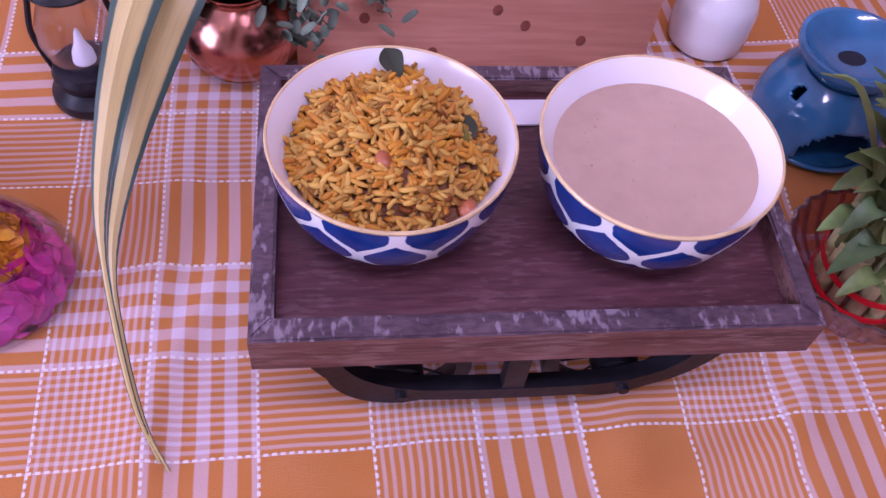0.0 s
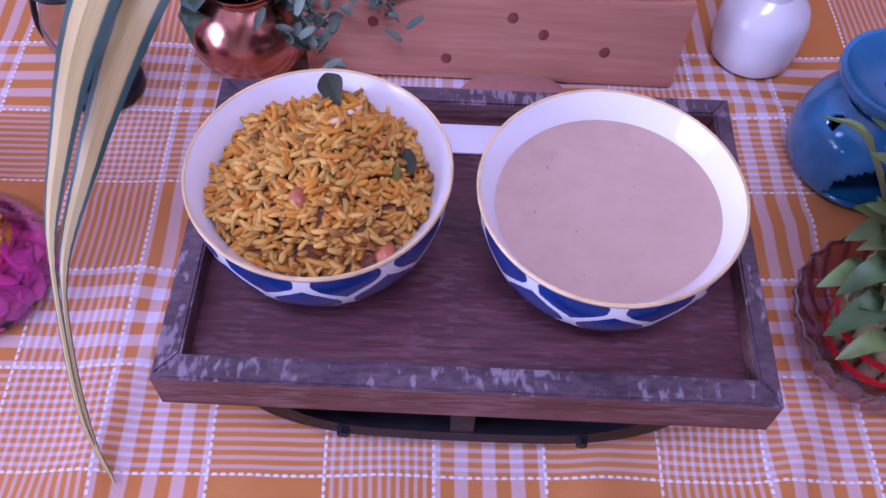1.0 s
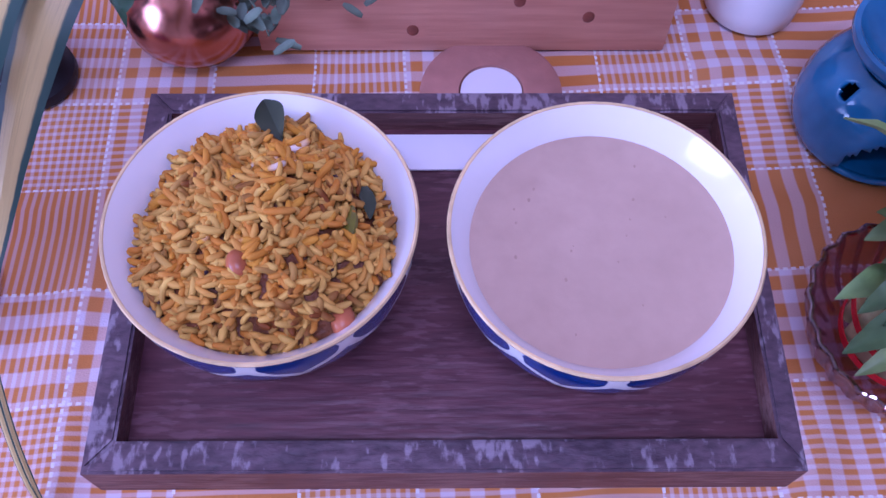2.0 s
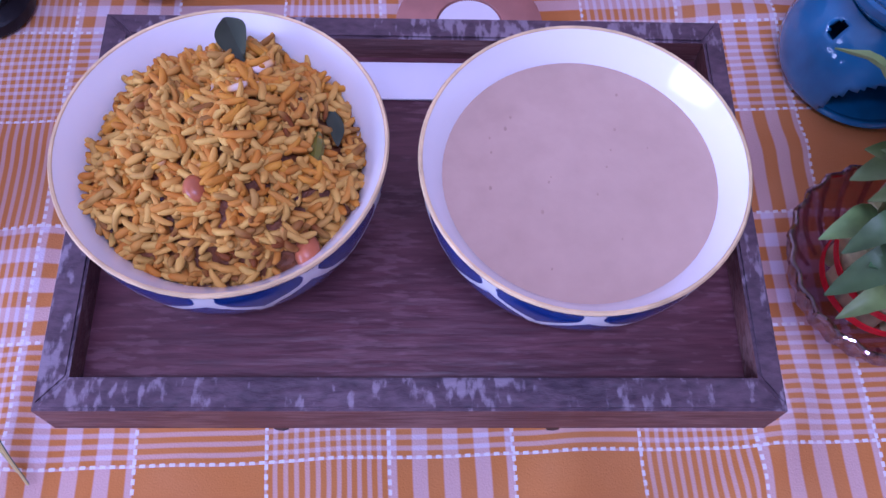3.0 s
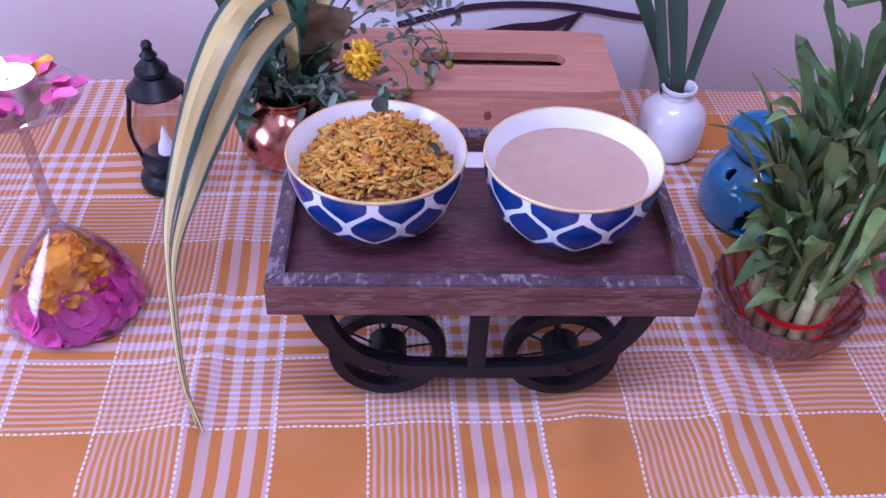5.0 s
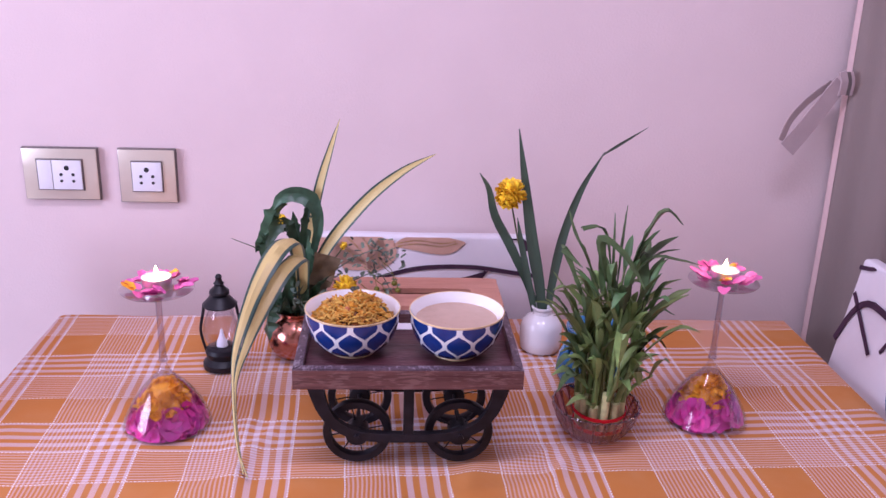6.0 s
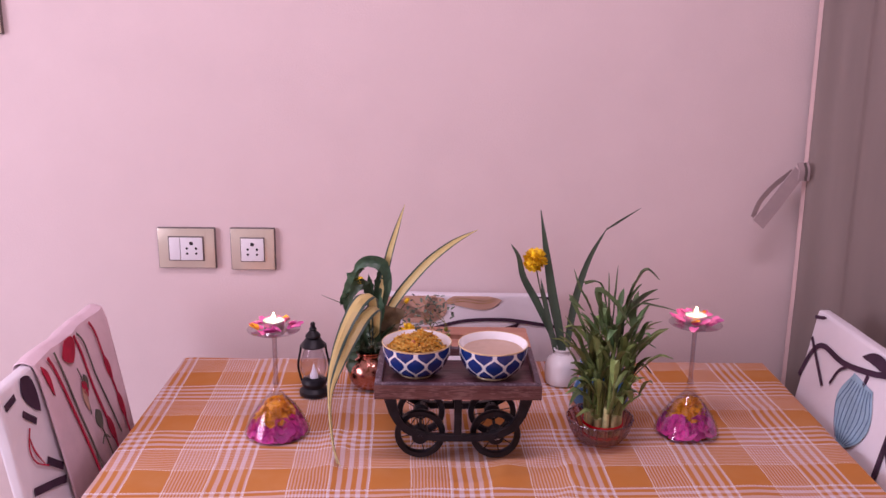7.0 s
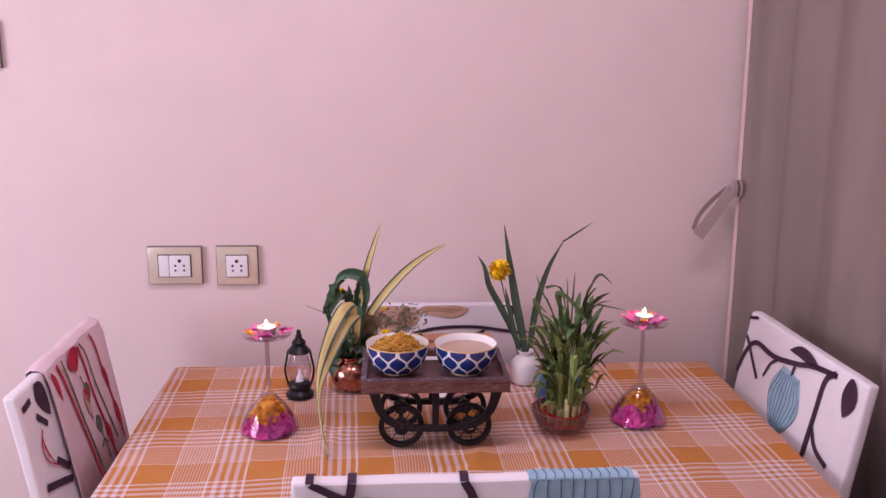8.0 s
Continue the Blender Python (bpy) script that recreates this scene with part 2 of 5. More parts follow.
M_soup = mat("buttermilk", (0.46, 0.325, 0.245), rough=0.3, var=0.05, scale=90, bump=0.0005, bscale=150, second=(0.52, 0.37, 0.285), spec=0.4)
M_rice = mat("spiced_rice_grain", (0.54, 0.245, 0.045), rough=0.55, var=0.3, scale=160, spec=0.16)
rn = Nodes(M_rice)
ramp = rn.nt.nodes.new("ShaderNodeValToRGB")
for pos, c in ((0.0, (0.17, 0.052, 0.010, 1)), (0.3, (0.34, 0.115, 0.016, 1)), (0.62, (0.46, 0.18, 0.02, 1)), (0.86, (0.56, 0.285, 0.025, 1)), (1.0, (0.60, 0.38, 0.08, 1))):
    el = ramp.color_ramp.elements[0] if pos == 0 else ramp.color_ramp.elements[1] if pos == 1 else ramp.color_ramp.elements.new(pos)
    el.color = c
# one heap has yellower and browner patches
spot = rn.nt.nodes.new("ShaderNodeTexNoise")
spot.inputs["Scale"].default_value = 38
rn.nt.links.new(rn.nt.nodes.new("ShaderNodeTexCoord").outputs["Object"], spot.inputs[0])
rn.nt.links.new(rn.op("ADD", rn.op("MULTIPLY", rn.nt.nodes.new("ShaderNodeNewGeometry").outputs["Random Per Island"], 0.62), rn.op("MULTIPLY_ADD", spot.outputs[0], 1.2, -0.47)), ramp.inputs[0])
rn.nt.links.new(ramp.outputs[0], rn.nt.nodes["Principled BSDF"].inputs["Base Color"])
# dark brown on purpose: shade in the gaps between grains, put into the colour
M_bedshade = mat("rice_bed_shade", (0.16, 0.055, 0.016), rough=0.55, var=0.4, scale=240, bump=0.004, bscale=260)
M_nut = mat("roasted_peanut", (0.42, 0.13, 0.05), rough=0.35, var=0.25, scale=120)
M_seed = mat("mustard_seed", (0.03, 0.01, 0.018), rough=0.3, island=0.3)
M_curry = mat("curry_leaf", (0.035, 0.045, 0.025), rough=0.3, var=0.3, scale=90)
M_chilli = mat("green_chilli", (0.16, 0.15, 0.02), rough=0.3, var=0.3, scale=90)
M_paper = mat("white_paper", (0.8, 0.76, 0.79), rough=0.7, var=0.02)
M_copper = mat("copper", (0.46, 0.2, 0.15), rough=0.2, metal=1.0, var=0.25, scale=60, bump=0.0008, bscale=60)
M_blue = mat("blue_glaze", (0.04, 0.16, 0.33), rough=0.12, var=0.3, scale=40, coat=0.4, bump=0.0008, bscale=50)
M_dark = mat("soot", (0.012, 0.015, 0.03), rough=0.7)
M_box = mat("pine_wood", (0.44, 0.19, 0.13), rough=0.45, scale=34, stretch=(0.5, 6, 6), second=(0.58, 0.29, 0.2), bump=0.0005)
M_knot = mat("pine_knot", (0.2, 0.06, 0.04), rough=0.5, var=0.3, scale=140)
M_clay = mat("terracotta", (0.42, 0.2, 0.16), rough=0.7, var=0.15, scale=60, bump=0.001)
M_glass = thin_glass("clear_glass", (0.94, 0.93, 0.95))
M_stemglass = thin_glass("thick_glass", (0.80, 0.75, 0.79), base=0.16)
M_rimglass = thin_glass("pressed_glass_rim", (0.62, 0.44, 0.48), base=0.2)
M_tint = thin_glass("pressed_glass", (0.80, 0.64, 0.68), 0.4, base=0.06)
M_magenta = mat("magenta_petal", (0.78, 0.07, 0.42), rough=0.55, var=0.35, scale=110, island=0.3)
M_pink = mat("pink_rose_petal", (0.72, 0.10, 0.36), rough=0.55, scale=90, second=(0.76, 0.22, 0.5), objrand=0.3)
M_marigold = mat("marigold_petal", (0.92, 0.36, 0.012), rough=0.6, var=0.3, scale=150, island=0.3)
M_yellow = mat("yellow_petal", (0.85, 0.52, 0.015), rough=0.6, var=0.25, scale=150, island=0.25)
M_alu = mat("aluminium_cup", (0.8, 0.8, 0.82), rough=0.3, metal=1.0, var=0.05)
M_wax = mat("candle_wax", (0.85, 0.8, 0.74), rough=0.45, var=0.04, sss=0.5)
M_flame = glow("candle_flame", (1.0, 0.78, 0.42), 22.0)
M_led = glow("lantern_led", (0.85, 0.82, 0.9), 0.15)
M_leaf = mat("bamboo_leaf", (0.095, 0.16, 0.06), rough=0.5, var=0.4, scale=60, objrand=0.45)
M_leaf2 = mat("pale_bamboo_leaf", (0.195, 0.27, 0.085), rough=0.45, var=0.35, scale=60, objrand=0.4)
M_stalk = mat("bamboo_stalk", (0.46, 0.46, 0.22), rough=0.4, var=0.3, scale=90, objrand=0.35)
M_ribbon = mat("red_ribbon", (0.6, 0.01, 0.02), rough=0.25, var=0.1)
M_potleaf = mat("dark_foliage", (0.045, 0.095, 0.05), rough=0.42, var=0.4, scale=70, objrand=0.5)
M_greyleaf = mat("grey_green_foliage", (0.14, 0.18, 0.13), rough=0.6, var=0.4, scale=70, island=0.4)
M_stem = mat("plant_stem", (0.09, 0.1, 0.04), rough=0.6, var=0.3)
M_wilt = mat("wilted_leaf", (0.12, 0.085, 0.045), rough=0.6, var=0.5, scale=50)
M_blade = blade_material("variegated_leaf", (0.58, 0.46, 0.18), (0.035, 0.075, 0.06), 0.30, 0.36)
M_sword = blade_material("sword_leaf", (0.075, 0.12, 0.08), (0.045, 0.075, 0.055), 0.35, 0.5)
M_plate = mat("champagne_plate", (0.80, 0.73, 0.60), rough=0.28, metal=0.5, var=0.06, scale=20)
M_grey = mat("grey_frame", (0.16, 0.13, 0.12), rough=0.4)
M_switch = mat("white_plastic", (0.8, 0.79, 0.82), rough=0.3, var=0.02)
M_hole = mat("socket_hole", (0.02, 0.018, 0.02), rough=0.6)
M_cover = mat("cotton_chair_cover", (0.76, 0.72, 0.76), rough=0.85, var=0.05, scale=14, bump=0.002, bscale=26, spec=0.2)
M_branch = mat("aubergine_print", (0.045, 0.018, 0.04), rough=0.85, var=0.2)
M_pear = mat("pale_blue_print", (0.27, 0.42, 0.52), rough=0.85, var=0.15)
M_pearline = mat("blue_line_print", (0.05, 0.11, 0.22), rough=0.85)
M_tan = mat("tan_print", (0.55, 0.34, 0.25), rough=0.85, var=0.1)
M_ochre = mat("ochre_print", (0.5, 0.33, 0.08), rough=0.85)
M_towel = mat("pink_towel", (0.74, 0.57, 0.62), rough=0.95, var=0.06, scale=30, bump=0.0016, bscale=300, spec=0.1)
M_red = mat("red_print", (0.45, 0.012, 0.05), rough=0.9, var=0.25, scale=60)
M_olive = mat("olive_print", (0.12, 0.12, 0.09), rough=0.9, var=0.25, scale=60)
M_curtain = mat("taupe_curtain", (0.23, 0.18, 0.165), rough=0.85, var=0.1, scale=14, stretch=(1, 1, 0.15), bump=0.0006, bscale=600)
M_curtain2 = mat("pale_curtain_hem", (0.62, 0.45, 0.43), rough=0.85, var=0.06, scale=14)
M_strap = mat("grey_pink_strap", (0.50, 0.39, 0.39), rough=0.85, var=0.12, scale=40)


# ---- building helpers ----
def mesh_object(name, bm, material, smooth=True, crease=38):
    me = bpy.data.meshes.new(name)
    bmesh.ops.recalc_face_normals(bm, faces=bm.faces)
    for f in bm.faces:
        f.smooth = smooth
    bm.to_mesh(me)
    bm.free()
    for m in material if isinstance(material, (list, tuple)) else (material,):
        me.materials.append(m)
    if smooth and crease:
        me.set_sharp_from_angle(angle=radians(crease))
    return new(name, me)


def thing(name, at, label, category, group="", kind=""):
    ob = new(name)
    ob.empty_display_size = 0.02
    ob.location = at
    return tagged(ob, label, category, group, kind)


def base_of(ob):
    """Where a thing stands; parts keep the world's own axes."""
    return Matrix.Translation(ob.location) if ob.parent is None else Matrix.Identity(4)


def part(name, bm, material, parent, label="", smooth=True, crease=38):
    ob = mesh_object(name, bm, material, smooth, crease)
    ob.parent = parent
    ob.matrix_parent_inverse = base_of(parent).inverted()
    if label:
        ob["label"] = label
    return ob


def solo(name, bm, material, label, category, group="", kind="", smooth=True, crease=38):
    return tagged(mesh_object(name, bm, material, smooth, crease), label, category, group, kind)


def box(bm, x0, x1, y0, y1, z0, z1, bevel=0.0, seg=2):
    made = bmesh.ops.create_cube(bm, size=1)["verts"]
    for v in made:
        v.co = Vector(((x0 + x1) / 2 + v.co.x * (x1 - x0), (y0 + y1) / 2 + v.co.y * (y1 - y0), (z0 + z1) / 2 + v.co.z * (z1 - z0)))
    if bevel:
        es = list({e for v in made for e in v.link_edges})
        bmesh.ops.bevel(bm, geom=es, offset=bevel, segments=seg, affect="EDGES", profile=0.6)
    return bm


def B(*a, **k):
    return box(bmesh.new(), *a, **k)


def lathe(profile, at=(0, 0, 0), n=48, bm=None, flute=0.0, flutes=0):
    """Turns a profile of (radius, height) round the upright through at."""
    bm = bm or bmesh.new()
    rings = []
    for r, h in profile:
        if r < 1e-5:
            rings.append([bm.verts.new((at[0], at[1], at[2] + h))])
            continue
        ring = []
        for i in range(n):
            a = 2 * math.pi * i / n
            q = r * (1 + flute * math.cos(flutes * a)) if flutes else r
            ring.append(bm.verts.new((at[0] + q * math.cos(a), at[1] + q * math.sin(a), at[2] + h)))
        rings.append(ring)
    for p, q in zip(rings, rings[1:]):
        for i in range(n):
            j = (i + 1) % n
            if len(p) == 1 and len(q) > 1:
                bm.faces.new((p[0], q[i], q[j]))
            elif len(q) == 1 and len(p) > 1:
                bm.faces.new((p[i], q[0], p[j]))
            elif len(p) > 1:
                bm.faces.new((p[i], q[i], q[j], p[j]))
    return bm


def spline(pts, n):
    """n + 1 points on a smooth line through pts (Catmull-Rom)."""
    P = [Vector(p) for p in pts]
    P = [2 * P[0] - P[1]] + P + [2 * P[-1] - P[-2]]
    out, k = [], len(P) - 3
    for i in range(n + 1):
        s = min(i / n * k, k - 1e-6)
        j, t = int(s), s - int(s)
        a, b, c, d = P[j:j + 4]
        out.append(0.5 * (2 * b + (c - a) * t + (2 * a - 5 * b + 4 * c - d) * t * t + (3 * b - a - 3 * c + d) * t ** 3))
    return out


def tube(pts, r, n=8, steps=0, bm=None, ends=True):
    """A round rod along pts; r is a number or a function of 0..1."""
    bm = bm or bmesh.new()
    P = spline(pts, steps) if steps else [Vector(p) for p in pts]
    side, rings = None, []
    for i, p in enumerate(P):
        d = (P[min(i + 1, len(P) - 1)] - P[max(i - 1, 0)]).normalized()
        if side is None:
            side = d.orthogonal().normalized()
        side = (side - d * side.dot(d)).normalized()
        up = d.cross(side)
        q = r(i / (len(P) - 1)) if callable(r) else r
        rings.append([bm.verts.new(p + q * (math.cos(a) * side + math.sin(a) * up)) for a in (2 * math.pi * k / n for k in range(n))])
    for a, b in zip(rings, rings[1:]):
        for k in range(n):
            bm.faces.new((a[k], a[(k + 1) % n], b[(k + 1) % n], b[k]))
    if ends:
        bm.faces.new(rings[0][::-1]), bm.faces.new(rings[-1])
    return bm


def blade(pts, width, steps=14, fold=0.25, across=None, twist=0.0, bm=None, thick=0.0006, ruffle=0.0):
    """A leaf along pts: width is a function of 0..1; folded a little along its midrib, with a thickness."""
    bm = bm or bmesh.new()
    uvl = bm.loops.layers.uv.verify()
    P = spline(pts, steps)
    rows, side = [], None
    for i, p in enumerate(P):
        d = (P[min(i + 1, steps)] - P[max(i - 1, 0)]).normalized()
        if side is None:
            side = Vector(across) if across else d.cross(Vector((0, 0, 1)))
            if side.length < 1e-3:
                side = d.orthogonal()
        side = (side - d * side.dot(d)).normalized()
        s = Matrix.Rotation(twist * i / steps, 3, d) @ side
        nrm = s.cross(d).normalized()
        w = width(i / steps) / 2
        row = []
        for k, (f, h) in enumerate(((-1, fold), (-0.5, fold * 0.4), (0, 0), (0.5, fold * 0.4), (1, fold))):
            wave = ruffle * f * abs(f) * noise.noise(Vector((i * 0.9, f * 3.0, p.x * 50)))
            row.append(bm.verts.new(p + s * w * f * (1 + 0.6 * abs(wave)) + nrm * w * (h + wave * 1.3)))
        low = bm.verts.new(p - nrm * (thick + w * 0.05))
        rows.append((row, low))
    for i in range(steps):
        (a, la), (b, lb) = rows[i], rows[i + 1]
        v0, v1 = i / steps, (i + 1) / steps
        for k in range(4):
            f = bm.faces.new((a[k], a[k + 1], b[k + 1], b[k]))
            for l, u in zip(f.loops, ((k / 4, v0), ((k + 1) / 4, v0), ((k + 1) / 4, v1), (k / 4, v1))):
                l[uvl].uv = u
        for e, o in ((0, 0.0), (4, 1.0)):
            f = bm.faces.new((a[e], b[e], lb, la))
            for l, u in zip(f.loops, ((o, v0), (o, v1), (0.5, v1), (0.5, v0))):
                l[uvl].uv = u
    return bm


def taper(w, tip=0.06, root=0.45, belly=0.35):
    def f(t):
        return w * (root + (1 - root) * min(1, t / belly)) if t < belly else w * max(tip, math.cos((t - belly) / (1 - belly) * math.pi / 2) ** 0.8)
    return f


def ribbon(bm, pts, width, normal, steps=16, lift=0.0, thick=0.0008):
    """A flat strip along pts in the plane across normal, thin but closed; width is a number or a function."""
    P, nv, prev = spline(pts, steps), Vector(normal), None
    for i, p in enumerate(P):
        d = (P[min(i + 1, steps)] - P[max(i - 1, 0)]).normalized()
        s = d.cross(nv).normalized() * ((width(i / steps) if callable(width) else width) / 2)
        q = p + nv * lift
        cur = [bm.verts.new(q + s), bm.verts.new(q - s), bm.verts.new(q - s - nv * thick), bm.verts.new(q + s - nv * thick)]
        if prev:
            for k in range(4):
                bm.faces.new((prev[k], prev[(k + 1) % 4], cur[(k + 1) % 4], cur[k]))
        else:
            bm.faces.new(cur)
        prev = cur
    bm.faces.new(prev[::-1])
    return bm


def grain(bm, at, way, length, r, sway=0.1):
    """A cooked grain: a slim seven-sided body along way, bent and blunt at its ends."""
    d = Vector(way).normalized()
    s = d.orthogonal().normalized()
    u = d.cross(s)
    rings = []
    for f, q in ((-0.44, 0.62), (-0.26, 0.95), (0.0, 1.0), (0.26, 0.95), (0.44, 0.62)):
        bend = u * (sway * length * (1 - (f / 0.44) ** 2))
        rings.append([bm.verts.new(Vector(at) + bend + d * length * f + r * q * (math.cos(a) * s + math.sin(a) * u)) for a in (k * 2 * math.pi / 7 for k in range(7))])
    e0, e1 = bm.verts.new(Vector(at) - d * length / 2), bm.verts.new(Vector(at) + d * length / 2)
    for a, b in zip(rings, rings[1:]):
        for k in range(7):
            bm.faces.new((a[k], a[(k + 1) % 7], b[(k + 1) % 7], b[k]))
    for k in range(7):
        bm.faces.new((e0, rings[0][(k + 1) % 7], rings[0][k])), bm.faces.new((e1, rings[-1][k], rings[-1][(k + 1) % 7]))


def petal(bm, at, way, up, length, width, curl=0.3, rnd=random):
    """A cupped petal that starts at `at` and goes along way."""
    d = Vector(way).normalized()
    n = (Vector(up) - d * Vector(up).dot(d)).normalized()
    s = d.cross(n)
    grid = []
    ruff = rnd.uniform(-0.12, 0.12)
    for i in range(5):
        t = i / 4
        w = width * math.sin(math.pi * (0.12 + 0.76 * t)) ** 0.7
        row = [bm.verts.new(Vector(at) + d * length * t + s * w * f * 0.5 + n * (curl * length * t * t + 0.25 * w * f * f + ruff * w * f * (i % 2))) for f in (-1, -0.4, 0.4, 1)]
        grid.append(row)
    for a, b in zip(grid, grid[1:]):
        for k in range(3):
            bm.faces.new((a[k], a[k + 1], b[k + 1], b[k]))


rng = random.Random(7)
TABLE = 0.75

# ---- the room ----
WALL_Y, RIGHT_X, LEFT_X, FRONT_Y, CEIL = 0.632, 0.93, -2.4, -3.2, 2.7
solo("floor", B(LEFT_X - 0.15, RIGHT_X + 0.15, FRONT_Y - 0.15, WALL_Y + 0.15, -0.12, 0), M_floor, "pale glazed tile floor of the dining room", "floor", kind="structure", smooth=False)
solo("ceiling", B(LEFT_X - 0.15, RIGHT_X + 0.15, FRONT_Y - 0.15, WALL_Y + 0.15, CEIL, CEIL + 0.12), M_plain, "plain white painted ceiling", "ceiling", kind="structure", smooth=False)
solo("wall_north", B(LEFT_X - 0.15, RIGHT_X + 0.15, WALL_Y, WALL_Y + 0.15, 0, CEIL), M_wall, "smooth pale pink painted wall behind the table", "wall", kind="structure", smooth=False)
solo("wall_east", B(RIGHT_X, RIGHT_X + 0.15, FRONT_Y, WALL_Y, 0, CEIL), M_wall, "pale pink wall behind the curtain", "wall", kind="structure", smooth=False)
solo("wall_south", B(LEFT_X, RIGHT_X, FRONT_Y - 0.15, FRONT_Y, 0, CEIL), M_plain, "plain cream painted wall", "wall", kind="structure", smooth=False)
wb = bmesh.new()
box(wb, LEFT_X - 0.15, LEFT_X, FRONT_Y, -1.65, 0, CEIL), box(wb, LEFT_X - 0.15, LEFT_X, -0.25, WALL_Y, 0, CEIL)
box(wb, LEFT_X - 0.15, LEFT_X, -1.65, -0.25, 0, 0.9), box(wb, LEFT_X - 0.15, LEFT_X, -1.65, -0.25, 2.2, CEIL)
solo("wall_west", wb, M_plain, "cream painted wall with a window opening", "wall", kind="structure", smooth=False)
win = thing("window_1", (LEFT_X - 0.08, -0.95, 0.9), "white framed window with two panes", "window", kind="structure")
fr = bmesh.new()
for y0, y1, z0, z1 in ((-1.65, -1.60, 0.9, 2.2), (-0.30, -0.25, 0.9, 2.2), (-0.975, -0.925, 0.95, 2.15), (-1.60, -0.30, 0.9, 0.95), (-1.60, -0.30, 2.15, 2.2)):
    box(fr, LEFT_X - 0.10, LEFT_X - 0.05, y0, y1, z0, z1)
part("window_frame", fr, M_switch, win, smooth=False)
for y0, y1 in ((-1.6, -0.975), (-0.925, -0.3)):
    pane = part("pane", B(LEFT_X - 0.078, LEFT_X - 0.072, y0, y1, 0.95, 2.15), M_glass, win, smooth=False)
    pane.visible_shadow = False
# made-up housing, out of view, to go with the overhead fill
lamp = thing("fill_lamp_housing", (-0.05, -0.60, CEIL), "unseen white tube housing added on the ceiling for the fill light", "lamp")
part("housing", B(-0.62, 0.52, -0.70, -0.50, CEIL - 0.05, CEIL - 0.001, bevel=0.008), M_switch, lamp)

# ---- table and cloth ----
TX0, TX1, TY0, TY1 = -0.592, 0.692, -0.36, 0.507
table = thing("dining_table", (0.05, 0.08, 0), "dark wooden dining table under a checked cloth", "table")
part("tabletop", B(TX0 + 0.006, TX1 - 0.006, TY0 + 0.006, TY1 - 0.006, 0.71, TABLE - 0.006, bevel=0.004), M_tablewood, table)
for lx in (TX0 + 0.08, TX1 - 0.08):
    for ly in (TY0 + 0.08, TY1 - 0.08):
        part("leg", B(lx - 0.03, lx + 0.03, ly - 0.03, ly + 0.03, 0, 0.7098, bevel=0.005), M_tablewood, table)


# soft folds: middle, direction, half width, half length, height
FOLDS = [(0.19, 0.03, 1.1, 0.012, 0.06, 0.006), (0.165, 0.06, 0.75, 0.011, 0.05, 0.005), (-0.20, 0.05, 1.35, 0.012, 0.09, 0.006), (-0.245, -0.01, 0.5, 0.012, 0.06, 0.004), (0.33, 0.21, 0.15, 0.011, 0.12, 0.006),
         (0.32, 0.245, -0.1, 0.010, 0.10, 0.005), (0.05, -0.03, 0.12, 0.012, 0.12, 0.004), (-0.33, 0.20, 0.2, 0.012, 0.10, 0.004), (0.17, -0.08, 1.2, 0.013, 0.08, 0.004), (-0.10, -0.10, 0.3, 0.014, 0.10, 0.003), (0.5, 0.25, 0.0, 0.012, 0.15, 0.004)]


def cloth_height(x, y):
    """Soft creases that run across the cloth."""
    h = 0.0035 * noise.noise(Vector((x * 5, y * 5, 1.0))) + 0.002 * noise.noise(Vector((x * 16 + 4, y * 9, 2.0)))
    h += 0.006 * math.exp(-((x - 0.085 - 0.25 * (y - 0.02)) / 0.02) ** 2) * math.exp(-((y + 0.0) / 0.05) ** 2)
    h += 0.006 * math.exp(-((x + 0.235 - 0.1 * y) / 0.018) ** 2) * math.exp(-((y - 0.12) / 0.12) ** 2)
    h += 0.005 * math.exp(-((y - 0.27 - 0.05 * math.sin(x * 9)) / 0.012) ** 2) * math.exp(-((x - 0.27) / 0.12) ** 2)
    for cx, cy, ang, wide, long, lift in FOLDS:
        c, s_ = math.cos(ang), math.sin(ang)
        u, v = (x - cx) * c + (y - cy) * s_, -(x - cx) * s_ + (y - cy) * c
        v += 0.012 * math.sin(u * 22 + cx * 40)
        h += lift * math.exp(-(v / wide) ** 2) * math.exp(-(u / long) ** 2)
    return h


cb = bmesh.new()
NX, NY, DROP = 230, 160, 0.22
xs = [TX0 - DROP + (TX1 - TX0 + 2 * DROP) * i / NX for i in range(NX + 1)]
ys = [TY0 - DROP + (TY1 - TY0 + 2 * DROP) * j / NY for j in range(NY + 1)]
cg = []
for sx in xs:
    row = []
    for sy in ys:
        ox = max(0, TX0 - sx, sx - TX1)
        oy = max(0, TY0 - sy, sy - TY1)
        x, y = min(max(sx, TX0), TX1), min(max(sy, TY0), TY1)
        hang = max(ox, oy)
        wav = 0.008 * math.sin(sx * 38 if oy >= ox else sy * 38) * min(1, hang / 0.08)
        if ox > 0 and ox >= oy:
            x += math.copysign(0.004 + wav * 0.5 + 0.004, sx)
        if oy > 0 and oy > ox:
            y += math.copysign(0.004 + wav * 0.4 + 0.003, sy)
        row.append(cb.verts.new((x, y, TABLE - 0.0005 + (max(-0.003, cloth_height(x, y) - 0.002) if hang == 0 else 0) - hang)))
    cg.append(row)
for i in range(NX):
    for j in range(NY):
        cb.faces.new((cg[i][j], cg[i + 1][j], cg[i + 1][j + 1], cg[i][j + 1]))
cloth = solo("tablecloth", cb, M_cloth, "orange and white checked handloom cotton tablecloth with soft creases", "tablecloth")
sol = cloth.modifiers.new("thickness", "SOLIDIFY")
sol.thickness, sol.offset = 0.001, -1


